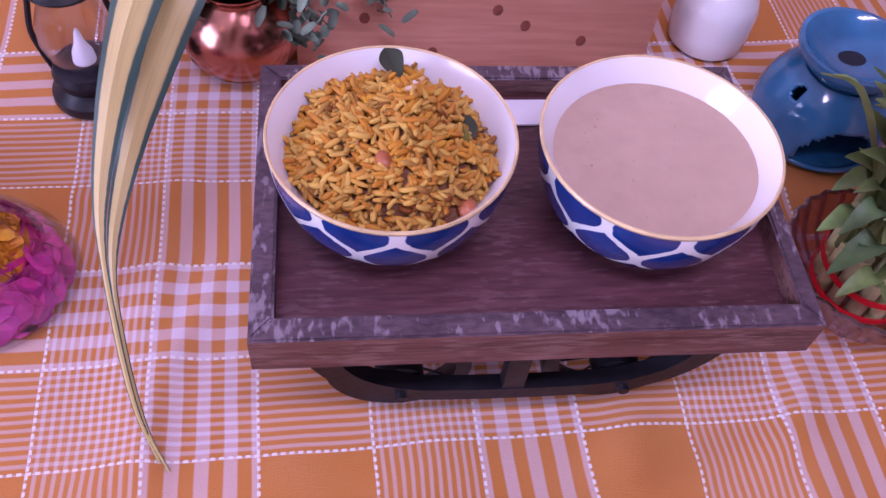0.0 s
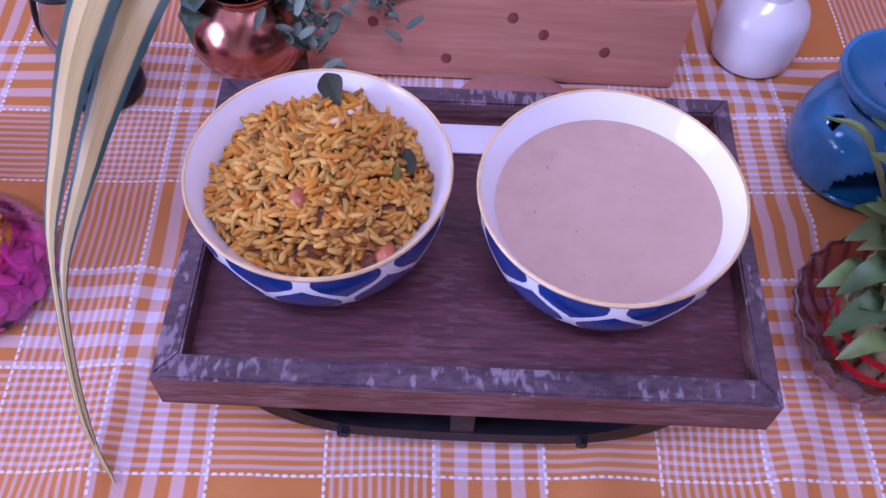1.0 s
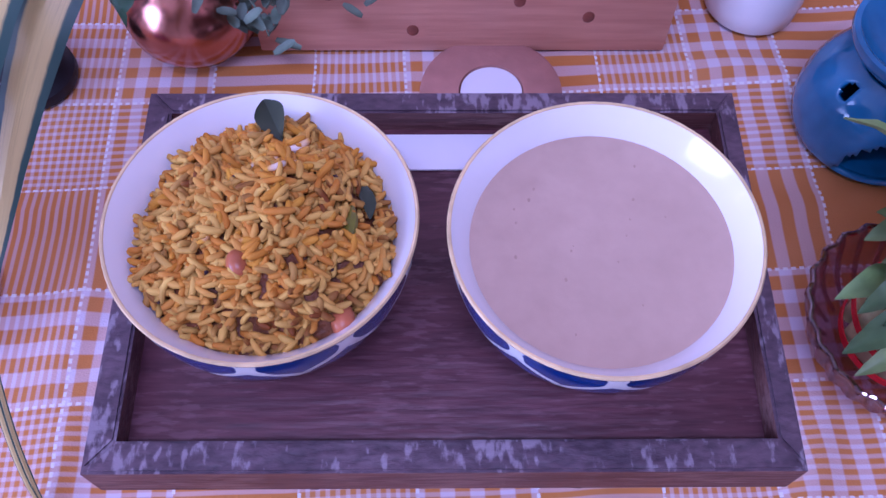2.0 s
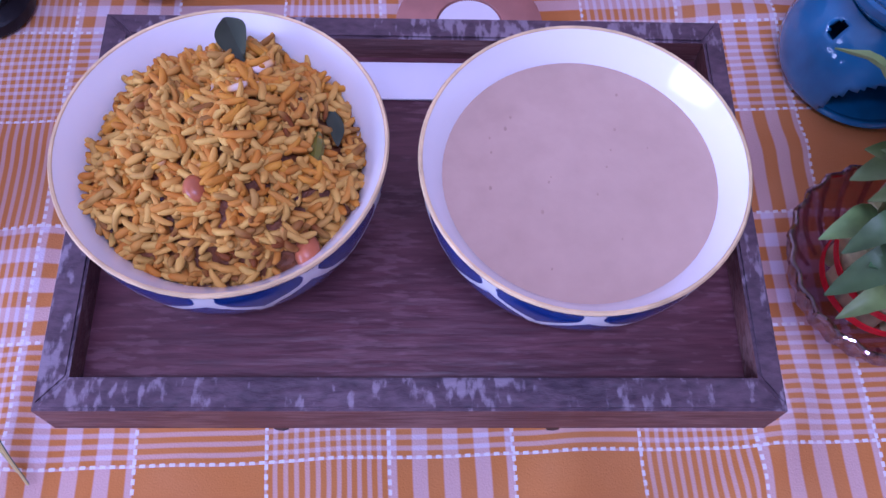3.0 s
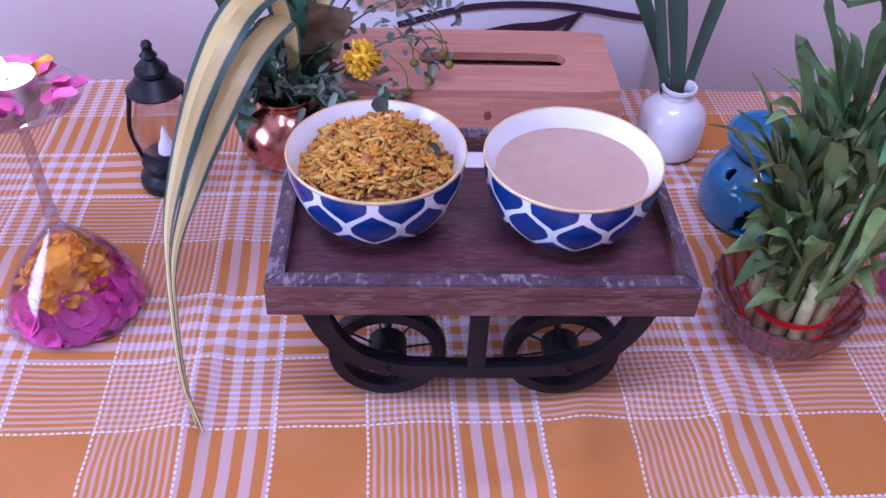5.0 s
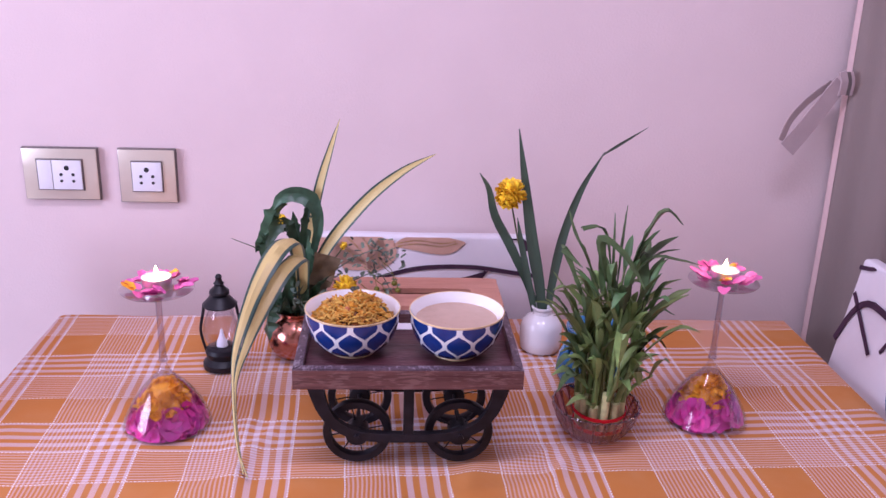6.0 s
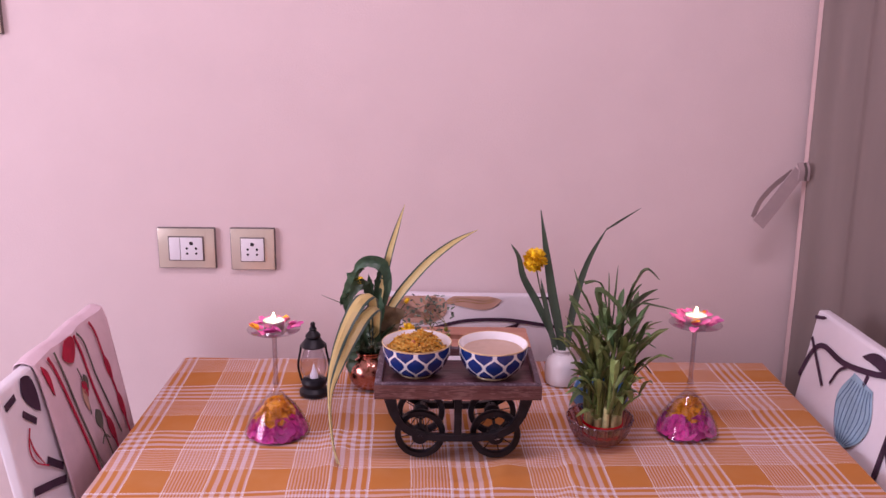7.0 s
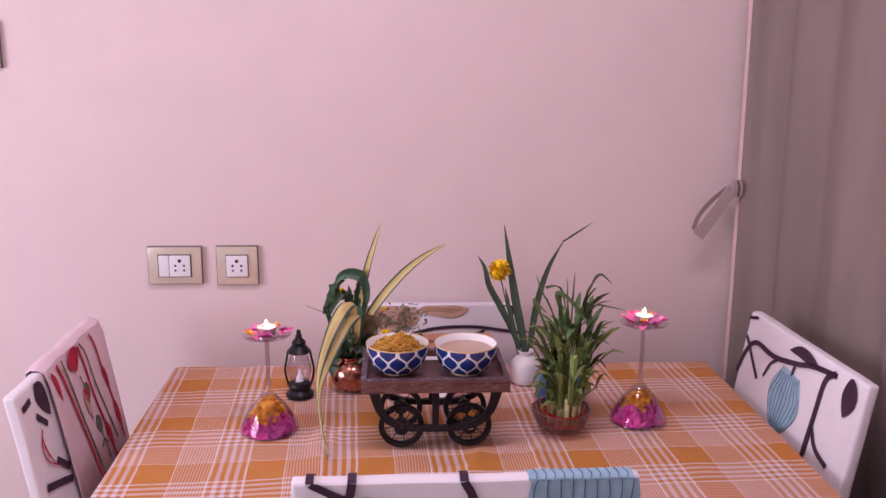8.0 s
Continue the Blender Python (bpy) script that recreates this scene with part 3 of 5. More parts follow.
# ---- wooden toy cart with its tray ----
CX0, CX1, CY0, CY1, CT, CBOT, CF = -0.14, 0.1375, -0.0055, 0.176, 0.9055, 0.8795, 0.891
cart = thing("wooden_cart", (0, 0.088, TABLE), "dark stained wooden tray cart with black iron wheels on the cloth", "serving cart")
part("tray_floor", B(CX0 + 0.006, CX1 - 0.006, CY0 + 0.006, CY1 - 0.006, CBOT + 0.002, CF, bevel=0.0005), M_tray, cart, "worn purple-brown tray floor")
RW = 0.0118


def rail(name, quad):
    """A mitred rail: worn top, stained sides."""
    bm = bmesh.new()
    lo = [bm.verts.new((x, y, CBOT)) for x, y in quad]
    hi = [bm.verts.new((x, y, CT)) for x, y in quad]
    bm.faces.new(lo[::-1])
    top = bm.faces.new(hi)
    for k in range(4):
        bm.faces.new((lo[k], lo[(k + 1) % 4], hi[(k + 1) % 4], hi[k]))
    bmesh.ops.bevel(bm, geom=list(top.edges), offset=0.0012, segments=2, affect="EDGES")
    bm.faces.ensure_lookup_table()
    for f in bm.faces:
        if f.normal.z > 0.5 or f.calc_center_median().z > CT - 0.0016:
            f.material_index = 1
    return part(name, bm, (M_side, M_rim), cart)


g = 0.00004
IX0, IX1, IY0, IY1 = CX0 + 0.0115, CX1 - 0.0092, CY0 + 0.0128, CY1 - RW
rail("front_rail", [(CX0 + g, CY0), (CX1 - g, CY0), (IX1 - g, IY0), (IX0 + g, IY0)])
rail("back_rail", [(IX0 + g, IY1), (IX1 - g, IY1), (CX1 - g, CY1), (CX0 + g, CY1)])
rail("side_rail", [(CX0, CY0 + g), (IX0, IY0 + g), (IX0, IY1 - g), (CX0, CY1 - g)])
rail("side_rail", [(IX1, IY0 + g), (CX1, CY0 + g), (CX1, CY1 - g), (IX1, IY1 - g)])
WR = 0.0440


def ring_y(bm, cx, cy, cz, r, prof, n=40):
    """A ring round an axle along y; prof: (radius offset, y offset) round the section."""
    rows = []
    for i in range(n):
        a = 2 * math.pi * i / n
        rows.append([bm.verts.new((cx + (r + dr) * math.cos(a), cy + dy, cz + (r + dr) * math.sin(a))) for dr, dy in prof])
    k = len(prof)
    for i in range(n):
        p, q = rows[i], rows[(i + 1) % n]
        for j in range(k):
            bm.faces.new((p[j], p[(j + 1) % k], q[(j + 1) % k], q[j]))
    return bm


for wy, sgn in ((0.042, -1), (0.134, 1)):
    for wx in (-0.0645, 0.0655):
        z = TABLE + WR + 0.0015
        wheel = part("wheel", ring_y(bmesh.new(), wx, wy, z, WR - 0.0055, [(0.0045, -0.006), (0.0055, -0.003), (0.0055, 0.003), (0.0045, 0.006), (-0.0045, 0.006), (-0.0055, 0.003), (-0.0055, -0.003), (-0.0045, -0.006)]), M_iron, cart, "black iron spoked wheel")
        for k in range(8):
            a = 2 * math.pi * k / 8 + 0.2
            part("spoke", tube([(wx + 0.010 * math.cos(a), wy, z + 0.010 * math.sin(a)), (wx + 0.0345 * math.cos(a), wy, z + 0.0345 * math.sin(a))], 0.0009, 6), M_iron, wheel)
        hub = bmesh.new()
        tube([(wx, wy - 0.014 if sgn < 0 else wy - 0.006, z), (wx, wy - 0.0128 if sgn < 0 else wy - 0.005, z), (wx, wy + 0.009, z)], lambda t: 0.0145 if t > 0 else 0.013, 20, bm=hub)
        part("hub", hub, M_iron, wheel)
for fy in (0.022, 0.154):
    fb = bmesh.new()
    pts = [(-0.116, fy, CBOT - 0.0002), (-0.113, fy, 0.860), (-0.105, fy, 0.836), (-0.089, fy, 0.815), (-0.062, fy, 0.802), (-0.03, fy, 0.7985), (0, fy, 0.798), (0.03, fy, 0.7985), (0.062, fy, 0.802), (0.089, fy, 0.815), (0.105, fy, 0.836), (0.113, fy, 0.860), (0.116, fy, CBOT - 0.0002)]
    ribbon(fb, pts, lambda t: 0.0115 + 0.011 * abs(2 * t - 1) ** 3, (0, -1, 0), steps=48, lift=0.005, thick=0.010)
    part("frame_bar", fb, M_iron, cart, "curved black iron side bar")
    part("post", B(-0.0065, 0.0065, fy - 0.0046, fy + 0.0046, 0.802, CBOT - 0.0002, bevel=0.0008), M_iron, cart)
    for bx in (-0.0645, 0.0655):
        part("bolt", tube([(bx, fy - 0.0085, 0.8015), (bx, fy - 0.0048, 0.8015)], 0.0035, 6), M_iron, cart)
        part("axle", tube([(bx, min(fy, 0.088) + 0.004, 0.7985), (bx, max(fy, 0.088) - 0.004, 0.7985)], 0.003, 8), M_iron, cart)
pat = bmesh.new()
ribbon(pat, [(0.060, 0, 0.793), (0.066, 0, 0.7945), (0.073, 0, 0.794)], lambda t: 0.002 + 0.005 * math.sin(math.pi * t), (0, -1, 0), steps=6, lift=-0.0268, thick=0.0006)
part("paper_scrap", pat, M_paper, cart, "torn scrap of white paper on the hub")
slip = bmesh.new()
box(slip, -0.052, 0.052, 0.1405, 0.1605, CF + 0.0004, CF + 0.0014)
solo("paper_slip", slip, M_paper, "white paper slip lying on the tray floor", "paper", smooth=False)


# ---- bowls ----
def bowl(at, name, label):
    x, y = at
    t = thing(name, (x, y, CF), label, "bowl", group="blue and white bowls")
    R, z0 = 0.0603, CF
    H = 0.0597
    pr = lambda off: [(0.0285 + off, 0.004 + off * 0.5), (0.036, 0.0065), (0.0445, 0.013), (0.0515, 0.0225), (0.0565, 0.0345), (0.0592, 0.047), (0.0602, H - 0.0025)]
    part("outside", lathe([(0.0, 0.0035)] + [(q.x, q.z) for q in spline([(r, 0, h) for r, h in pr(0)], 30)], (x, y, z0), 96), bowl_material((x, y), z0 + H), t, "cobalt glaze with a hand-painted white trellis")
    part("rim", lathe([(0.0602, H - 0.0024), (0.0606, H - 0.001), (0.0600, H), (0.0591, H - 0.0002), (0.0586, H - 0.0014), (0.059, H - 0.003), (0.0602, H - 0.0024)], (x, y, z0), 72), M_gold, t, "ochre glazed rim")
    part("inside", lathe([(0.0589, H - 0.0006), (0.0560, H - 0.005), (0.0525, H - 0.0105), (0.0500, H - 0.0165), (0.0480, 0.030), (0.043, 0.018), (0.036, 0.0105), (0.02, 0.0075), (0.0, 0.007)], (x, y, z0), 72), M_white, t, "glossy white inside")
    part("foot", lathe([(0.0, 0.0004), (0.029, 0.0004), (0.0305, 0.0022), (0.0295, 0.0048), (0.02, 0.005)], (x, y, z0), 48), M_gold, t, "unglazed ochre foot")
    return t


BL, BR = (-0.0715, 0.0808), (0.0600, 0.0751)
bowl(BL, "bowl", "blue and white painted bowl heaped with spiced rice")
bowl(BR, "bowl", "blue and white painted bowl full of pale brown drink")
sp = lathe([(0.0, 0.0), (0.02, 0.0001), (0.04, 0.0), (0.0495, 0.0001), (0.0511, 0.0005), (0.0528, 0.0008), (0.0505, -0.004)], (BR[0], BR[1], 0.9375), 64)
drink = thing("buttermilk", (*BR, 0.92), "smooth pale brown buttermilk filling a bowl", "drink")
part("liquid", sp, M_soup, drink)
for k in range(16):
    r, a, q = 0.045 * math.sqrt(rng.random()), rng.uniform(0, 6.28), rng.uniform(0.0003, 0.0007)
    kb = bmesh.new()
    bmesh.ops.create_icosphere(kb, subdivisions=1, radius=q, matrix=Matrix.Translation((BR[0] + r * math.cos(a), BR[1] + r * math.sin(a), 0.9376)) @ Matrix.Diagonal((1, 1.6, 0.4, 1)))
    part("speck", kb, M_soupspeck, drink, "tiny brown spice speck")


def heap(x, y):
    """Top of the rice over the bowl's axis."""
    r = math.hypot(x, y) / 0.052
    h = 0.938 + 0.020 * max(0, 1 - r ** 2.2) + 0.0085 * noise.noise(Vector((x * 48, y * 48, 3.3))) + 0.004 * noise.noise(Vector((x * 120, y * 120, 1.3)))
    h -= 0.013 * math.exp(-((x - 0.039) ** 2 / 0.00006 + (y - 0.008) ** 2 / 0.00014))
    h += 0.005 * math.exp(-((x - 0.012) ** 2 + (y - 0.0) ** 2) / 0.0004)
    return h


rice = thing("spiced_rice", (*BL, 0.92), "heap of brown-orange spiced rice with peanuts and seeds", "rice")
# sheet under the grains, coloured dark to paint the shade between them
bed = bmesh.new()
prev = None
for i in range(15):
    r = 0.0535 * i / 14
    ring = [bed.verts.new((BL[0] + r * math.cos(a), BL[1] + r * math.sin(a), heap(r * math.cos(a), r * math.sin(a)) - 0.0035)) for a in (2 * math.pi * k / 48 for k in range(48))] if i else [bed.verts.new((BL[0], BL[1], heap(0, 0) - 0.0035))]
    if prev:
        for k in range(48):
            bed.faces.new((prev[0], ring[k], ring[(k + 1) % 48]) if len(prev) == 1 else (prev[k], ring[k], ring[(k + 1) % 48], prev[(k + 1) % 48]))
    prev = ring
part("rice_bed_shade", bed, M_bedshade, rice)
gb = bmesh.new()
for k in range(1500):
    r, a = 0.0505 * math.sqrt(rng.random()), rng.uniform(0, 2 * math.pi)
    x, y = r * math.cos(a), r * math.sin(a)
    z = heap(x, y) - rng.uniform(-0.0022, 0.0035)
    b = rng.uniform(0, 2 * math.pi)
    grain(gb, (BL[0] + x, BL[1] + y, z), (math.cos(b), math.sin(b), rng.gauss(0, 0.5)), rng.uniform(0.007, 0.0125), rng.uniform(0.0012, 0.0017), rng.uniform(0.02, 0.2))
ob = part("cooked_rice", gb, M_rice, rice, "long cooked rice grains stained orange-brown", crease=0)
ob["kind"] = "stuff"
sb = bmesh.new()
for k in range(26):
    r, a = 0.051 * math.sqrt(rng.random()), rng.uniform(0, 2 * math.pi)
    x, y = r * math.cos(a), r * math.sin(a)
    bmesh.ops.create_icosphere(sb, subdivisions=1, radius=rng.uniform(0.0009, 0.0013), matrix=Matrix.Translation((BL[0] + x, BL[1] + y, heap(x, y) + rng.uniform(0.0002, 0.0016))))
ob = part("mustard_seed", sb, M_seed, rice, "dark purple mustard seeds")
ob["kind"] = "stuff"
for px, py, r in ((-0.0390, 0.0415, 0.0052), (-0.077, 0.058, 0.0045)):
    nb = bmesh.new()
    bmesh.ops.create_uvsphere(nb, u_segments=14, v_segments=9, radius=r, matrix=Matrix.Translation((px, py, heap(px - BL[0], py - BL[1]) + 0.0008)) @ Matrix.Rotation(rng.uniform(0, 3), 4, "Z") @ Matrix.Diagonal((1.25, 0.9, 0.85, 1)))
    part("peanut", nb, M_nut, rice)
lz = heap(0.003, 0.038)
part("curry_leaf", blade([(-0.0735, 0.131, lz + 0.0085), (-0.070, 0.124, lz + 0.0065), (-0.065, 0.1135, lz + 0.0045)], lambda t: 0.0125 * math.sin(math.pi * min(0.985, 0.02 + t)) ** 0.9, 14, 0.45, twist=0.5), M_curry, rice, "glossy dark curry leaf")
part("curry_leaf", blade([(-0.0365, 0.103, 0.9425), (-0.0315, 0.094, 0.9405), (-0.0305, 0.086, 0.9395)], lambda t: 0.006 * math.sin(math.pi * (0.06 + 0.9 * t)), 8, 0.3), M_curry, rice)
part("green_chilli", tube([(-0.0385, 0.071, 0.9475), (-0.0370, 0.079, 0.9485), (-0.0372, 0.088, 0.946)], lambda t: 0.0022 * math.sin(math.pi * (0.1 + 0.85 * t)) + 0.0005, 8, 10), M_chilli, rice, "slit green chilli")

# ---- wooden tissue box, coaster ----
tb = thing("tissue_box", (0.012, 0.397, TABLE), "pale pine wooden tissue box with an oval slot", "tissue box")
BX0, BX1, BY0, BY1, BZ = -0.128, 0.158, 0.335, 0.462, 0.843
bb = bmesh.new()
part("front_panel", B(BX0, BX1, BY0, BY0 + 0.009, TABLE + 0.0012, BZ - 0.009, bevel=0.001), M_box, tb)
part("back_panel", B(BX0, BX1, BY1 - 0.009, BY1, TABLE + 0.0012, BZ - 0.009, bevel=0.001), M_box, tb)
part("side_panel", B(BX0, BX0 + 0.009, BY0 + 0.0092, BY1 - 0.0092, TABLE + 0.0012, BZ - 0.009, bevel=0.001), M_box, tb)
part("side_panel", B(BX1 - 0.009, BX1, BY0 + 0.0092, BY1 - 0.0092, TABLE + 0.0012, BZ - 0.009, bevel=0.001), M_box, tb)
mx, my = (BX0 + BX1) / 2, (BY0 + BY1) / 2
loop_o, loop_i = [], []
for k in range(48):
    a = 2 * math.pi * k / 48
    c, s = math.cos(a), math.sin(a)
    q = min((BX1 - mx - 0.001) / max(1e-6, abs(c)), (BY1 - my - 0.001) / max(1e-6, abs(s)))
    loop_o.append((mx + q * c, my + q * s))
    loop_i.append((mx + 0.02 + (0.062 if c > 0 else -0.062) * min(1, abs(c) * 3) + 0.013 * c, my + 0.013 * s))
rows = [[bb.verts.new((x, y, z)) for x, y in lp] for lp, z in ((loop_o, BZ - 0.0088), (loop_o, BZ), (loop_i, BZ), (loop_i, BZ - 0.0088))]
for a, b in zip(rows, rows[1:] + rows[:1]):
    for k in range(48):
        bb.faces.new((a[k], a[(k + 1) % 48], b[(k + 1) % 48], b[k]))
part("lid", bb, M_box, tb, "top board with an oval slot")
for kx, kz in ((-0.075, 0.806), (-0.02, 0.772), (0.052, 0.80), (0.10, 0.785), (0.028, 0.815)):
    kb = bmesh.new()
    bmesh.ops.create_uvsphere(kb, u_segments=12, v_segments=6, radius=0.0042, matrix=Matrix.Translation((kx, BY0, kz)) @ Matrix.Diagonal((1.0, 0.12, 1.3, 1)))
    part("knot", kb, M_knot, tb, "dark knot in the wood")
part("tissue", B(mx - 0.09, mx + 0.09, my - 0.04, my + 0.04, TABLE + 0.003, BZ - 0.025, bevel=0.004), M_paper, tb)
co = thing("coaster", (0.034, 0.295, TABLE), "round terracotta-brown coaster with a white centre", "coaster")
part("ring", lathe([(0.0215, 0.002), (0.0225, 0.0065), (0.046, 0.0065), (0.049, 0.005), (0.0495, 0.0025), (0.048, 0.001), (0.0215, 0.001)], (0.034, 0.295, TABLE), 56), M_clay, co)
part("inlay", lathe([(0.0, 0.0055), (0.0212, 0.0055), (0.0214, 0.0012), (0.0, 0.0012)], (0.034, 0.295, TABLE), 40), M_paper, co, "white inlaid disc")


# ---- wall fittings ----
def socket_plate(x0, x1, z0, z1, rocker, label):
    t = thing("wall_socket", ((x0 + x1) / 2, WALL_Y, (z0 + z1) / 2), label, "socket", group="wall sockets")
    y = WALL_Y
    part("frame", B(x0, x1, y - 0.009, y - 0.0004, z0, z1, bevel=0.002), M_grey, t, "dark grey edge")
    part("plate", B(x0 + 0.002, x1 - 0.002, y - 0.013, y - 0.0092, z0 + 0.002, z1 - 0.002, bevel=0.0015), M_plate, t, "champagne metallic face plate")
    cx, cz = (x0 + x1) / 2, (z0 + z1) / 2
    hw = 0.026
    s0 = cx - hw + (0.014 if rocker else 0)
    part("surround", B(cx - hw - (0.015 if rocker else 0.002), cx + hw + (0.015 if rocker else 0.002), y - 0.0145, y - 0.0128, cz - 0.029, cz + 0.029, bevel=0.0006), M_grey, t)
    if rocker:
        part("rocker_switch", B(cx - hw - 0.012, cx - 0.0135, y - 0.0185, y - 0.0147, cz - 0.0265, cz + 0.0265, bevel=0.0012), M_switch, t, "white rocker switch")
        s0 = cx - 0.0125
    s1 = s0 + (0.052 if not rocker else 0.0505)
    face = part("socket_face", B(s0, s1, y - 0.018, y - 0.0147, cz - 0.0265, cz + 0.0265, bevel=0.001), M_switch, t, "white five-pin socket")
    sc = (s0 + s1) / 2
    for dx, dz, r in ((0, 0.013, 0.0045), (-0.0105, 0.001, 0.003), (0.0105, 0.001, 0.003), (-0.0105, -0.011, 0.0028), (0.0105, -0.011, 0.0028)):
        part("pin_hole", tube([(sc + dx, y - 0.0183, cz + dz), (sc + dx, y - 0.0165, cz + dz)], r, 12), M_hole, face)
    return t


socket_plate(-0.512, -0.409, 0.921, 1.021, False, "square champagne wall socket plate with a white socket")
socket_plate(-0.679, -0.546, 0.924, 1.0205, True, "wide champagne wall plate with a switch and socket")
socket_plate(-1.112, -0.982, 1.447, 1.555, True, "champagne wall plate high on the pink wall")

# ---- curtain and strap ----
cur = thing("curtain", (0.88, 0.0, 0.05), "long taupe curtain hanging in soft folds", "curtain")
path = [(0.792, 0.598), (0.805, 0.578), (0.838, 0.555), (0.86, 0.50), (0.852, 0.455), (0.872, 0.41), (0.895, 0.36), (0.878, 0.29), (0.87, 0.23), (0.897, 0.17), (0.905, 0.10), (0.882, 0.03), (0.875, -0.05), (0.9, -0.12), (0.905, -0.2), (0.88, -0.28), (0.885, -0.4), (0.905, -0.5), (0.882, -0.62), (0.9, -0.75), (0.885, -0.9)]
cp = spline([(x, y, 0) for x, y in path], 150)


def sheet(pts, zs, sway=0.004):
    bm = bmesh.new()
    rows = []
    for z in zs:
        rows.append([bm.verts.new((p.x - 0.004 - 0.014 * max(0.0, z - 0.9) + sway * noise.noise(Vector((p.y * 6, z * 1.2, 5))), p.y + sway * noise.noise(Vector((p.y * 5, z * 1.1, 9))), z)) for p in pts])
    for a, b in zip(rows, rows[1:]):
        for i in range(len(pts) - 1):
            bm.faces.new((a[i], a[i + 1], b[i + 1], b[i]))
    return bm


zs = [0.05 + (2.6 - 0.05) * k / 30 for k in range(31)]
for nm, pts, m in (("drape", cp[4:], M_curtain), ("hem", cp[:5], M_curtain2)):
    o = part(nm, sheet(pts, zs), m, cur, "pale pinkish edge band" if nm == "hem" else "")
    md = o.modifiers.new("thickness", "SOLIDIFY")
    md.thickness = 0.003
part("rail", tube([(0.885, 0.6, 2.615), (0.885, -0.95, 2.615)], 0.012, 12), M_grey, cur)
strap = thing("curtain_tieback", (0.785, 0.59, 1.2), "loose grey-pink curtain tieback strap hanging from the curtain edge", "curtain tieback")
st = bmesh.new()
ribbon(st, [(0.781, 0.574, 1.193), (0.762, 0.568, 1.170), (0.722, 0.556, 1.118), (0.690, 0.549, 1.078)], lambda t: 0.030 + 0.004 * t, (0.1, -0.99, 0.0), steps=14, thick=0.002)
part("outer_band", st, M_strap, strap)
st = bmesh.new()
ribbon(st, [(0.768, 0.582, 1.192), (0.728, 0.577, 1.160), (0.697, 0.568, 1.126), (0.680, 0.556, 1.092)], 0.011, (0.1, -0.99, 0.0), steps=14, thick=0.002)
part("inner_band", st, mat("strap_back", (0.36, 0.27, 0.26), rough=0.9), strap, "darker back of the strap")
for dx, w, m in ((0.0, 0.013, M_strap), (0.010, 0.005, M_grey), (0.0155, 0.005, M_strap)):
    st = bmesh.new()
    ribbon(st, [(0.776 + dx, 0.571, 1.213), (0.781 + dx, 0.569, 1.195), (0.782 + dx, 0.573, 1.172)], w, (0.15, -0.98, 0.1), steps=8, lift=0.005, thick=0.004)
    part("loop", st, m, strap)
for o in strap.children:
    o.data.transform(Matrix.Translation((-0.016, 0, -0.020)))


# ---- dining chairs ----
def seat_block(h, T):
    bm = B(-h, h, 0.002, 0.40, 0.42, 0.47, bevel=0.012)
    bm.transform(T)
    return bm


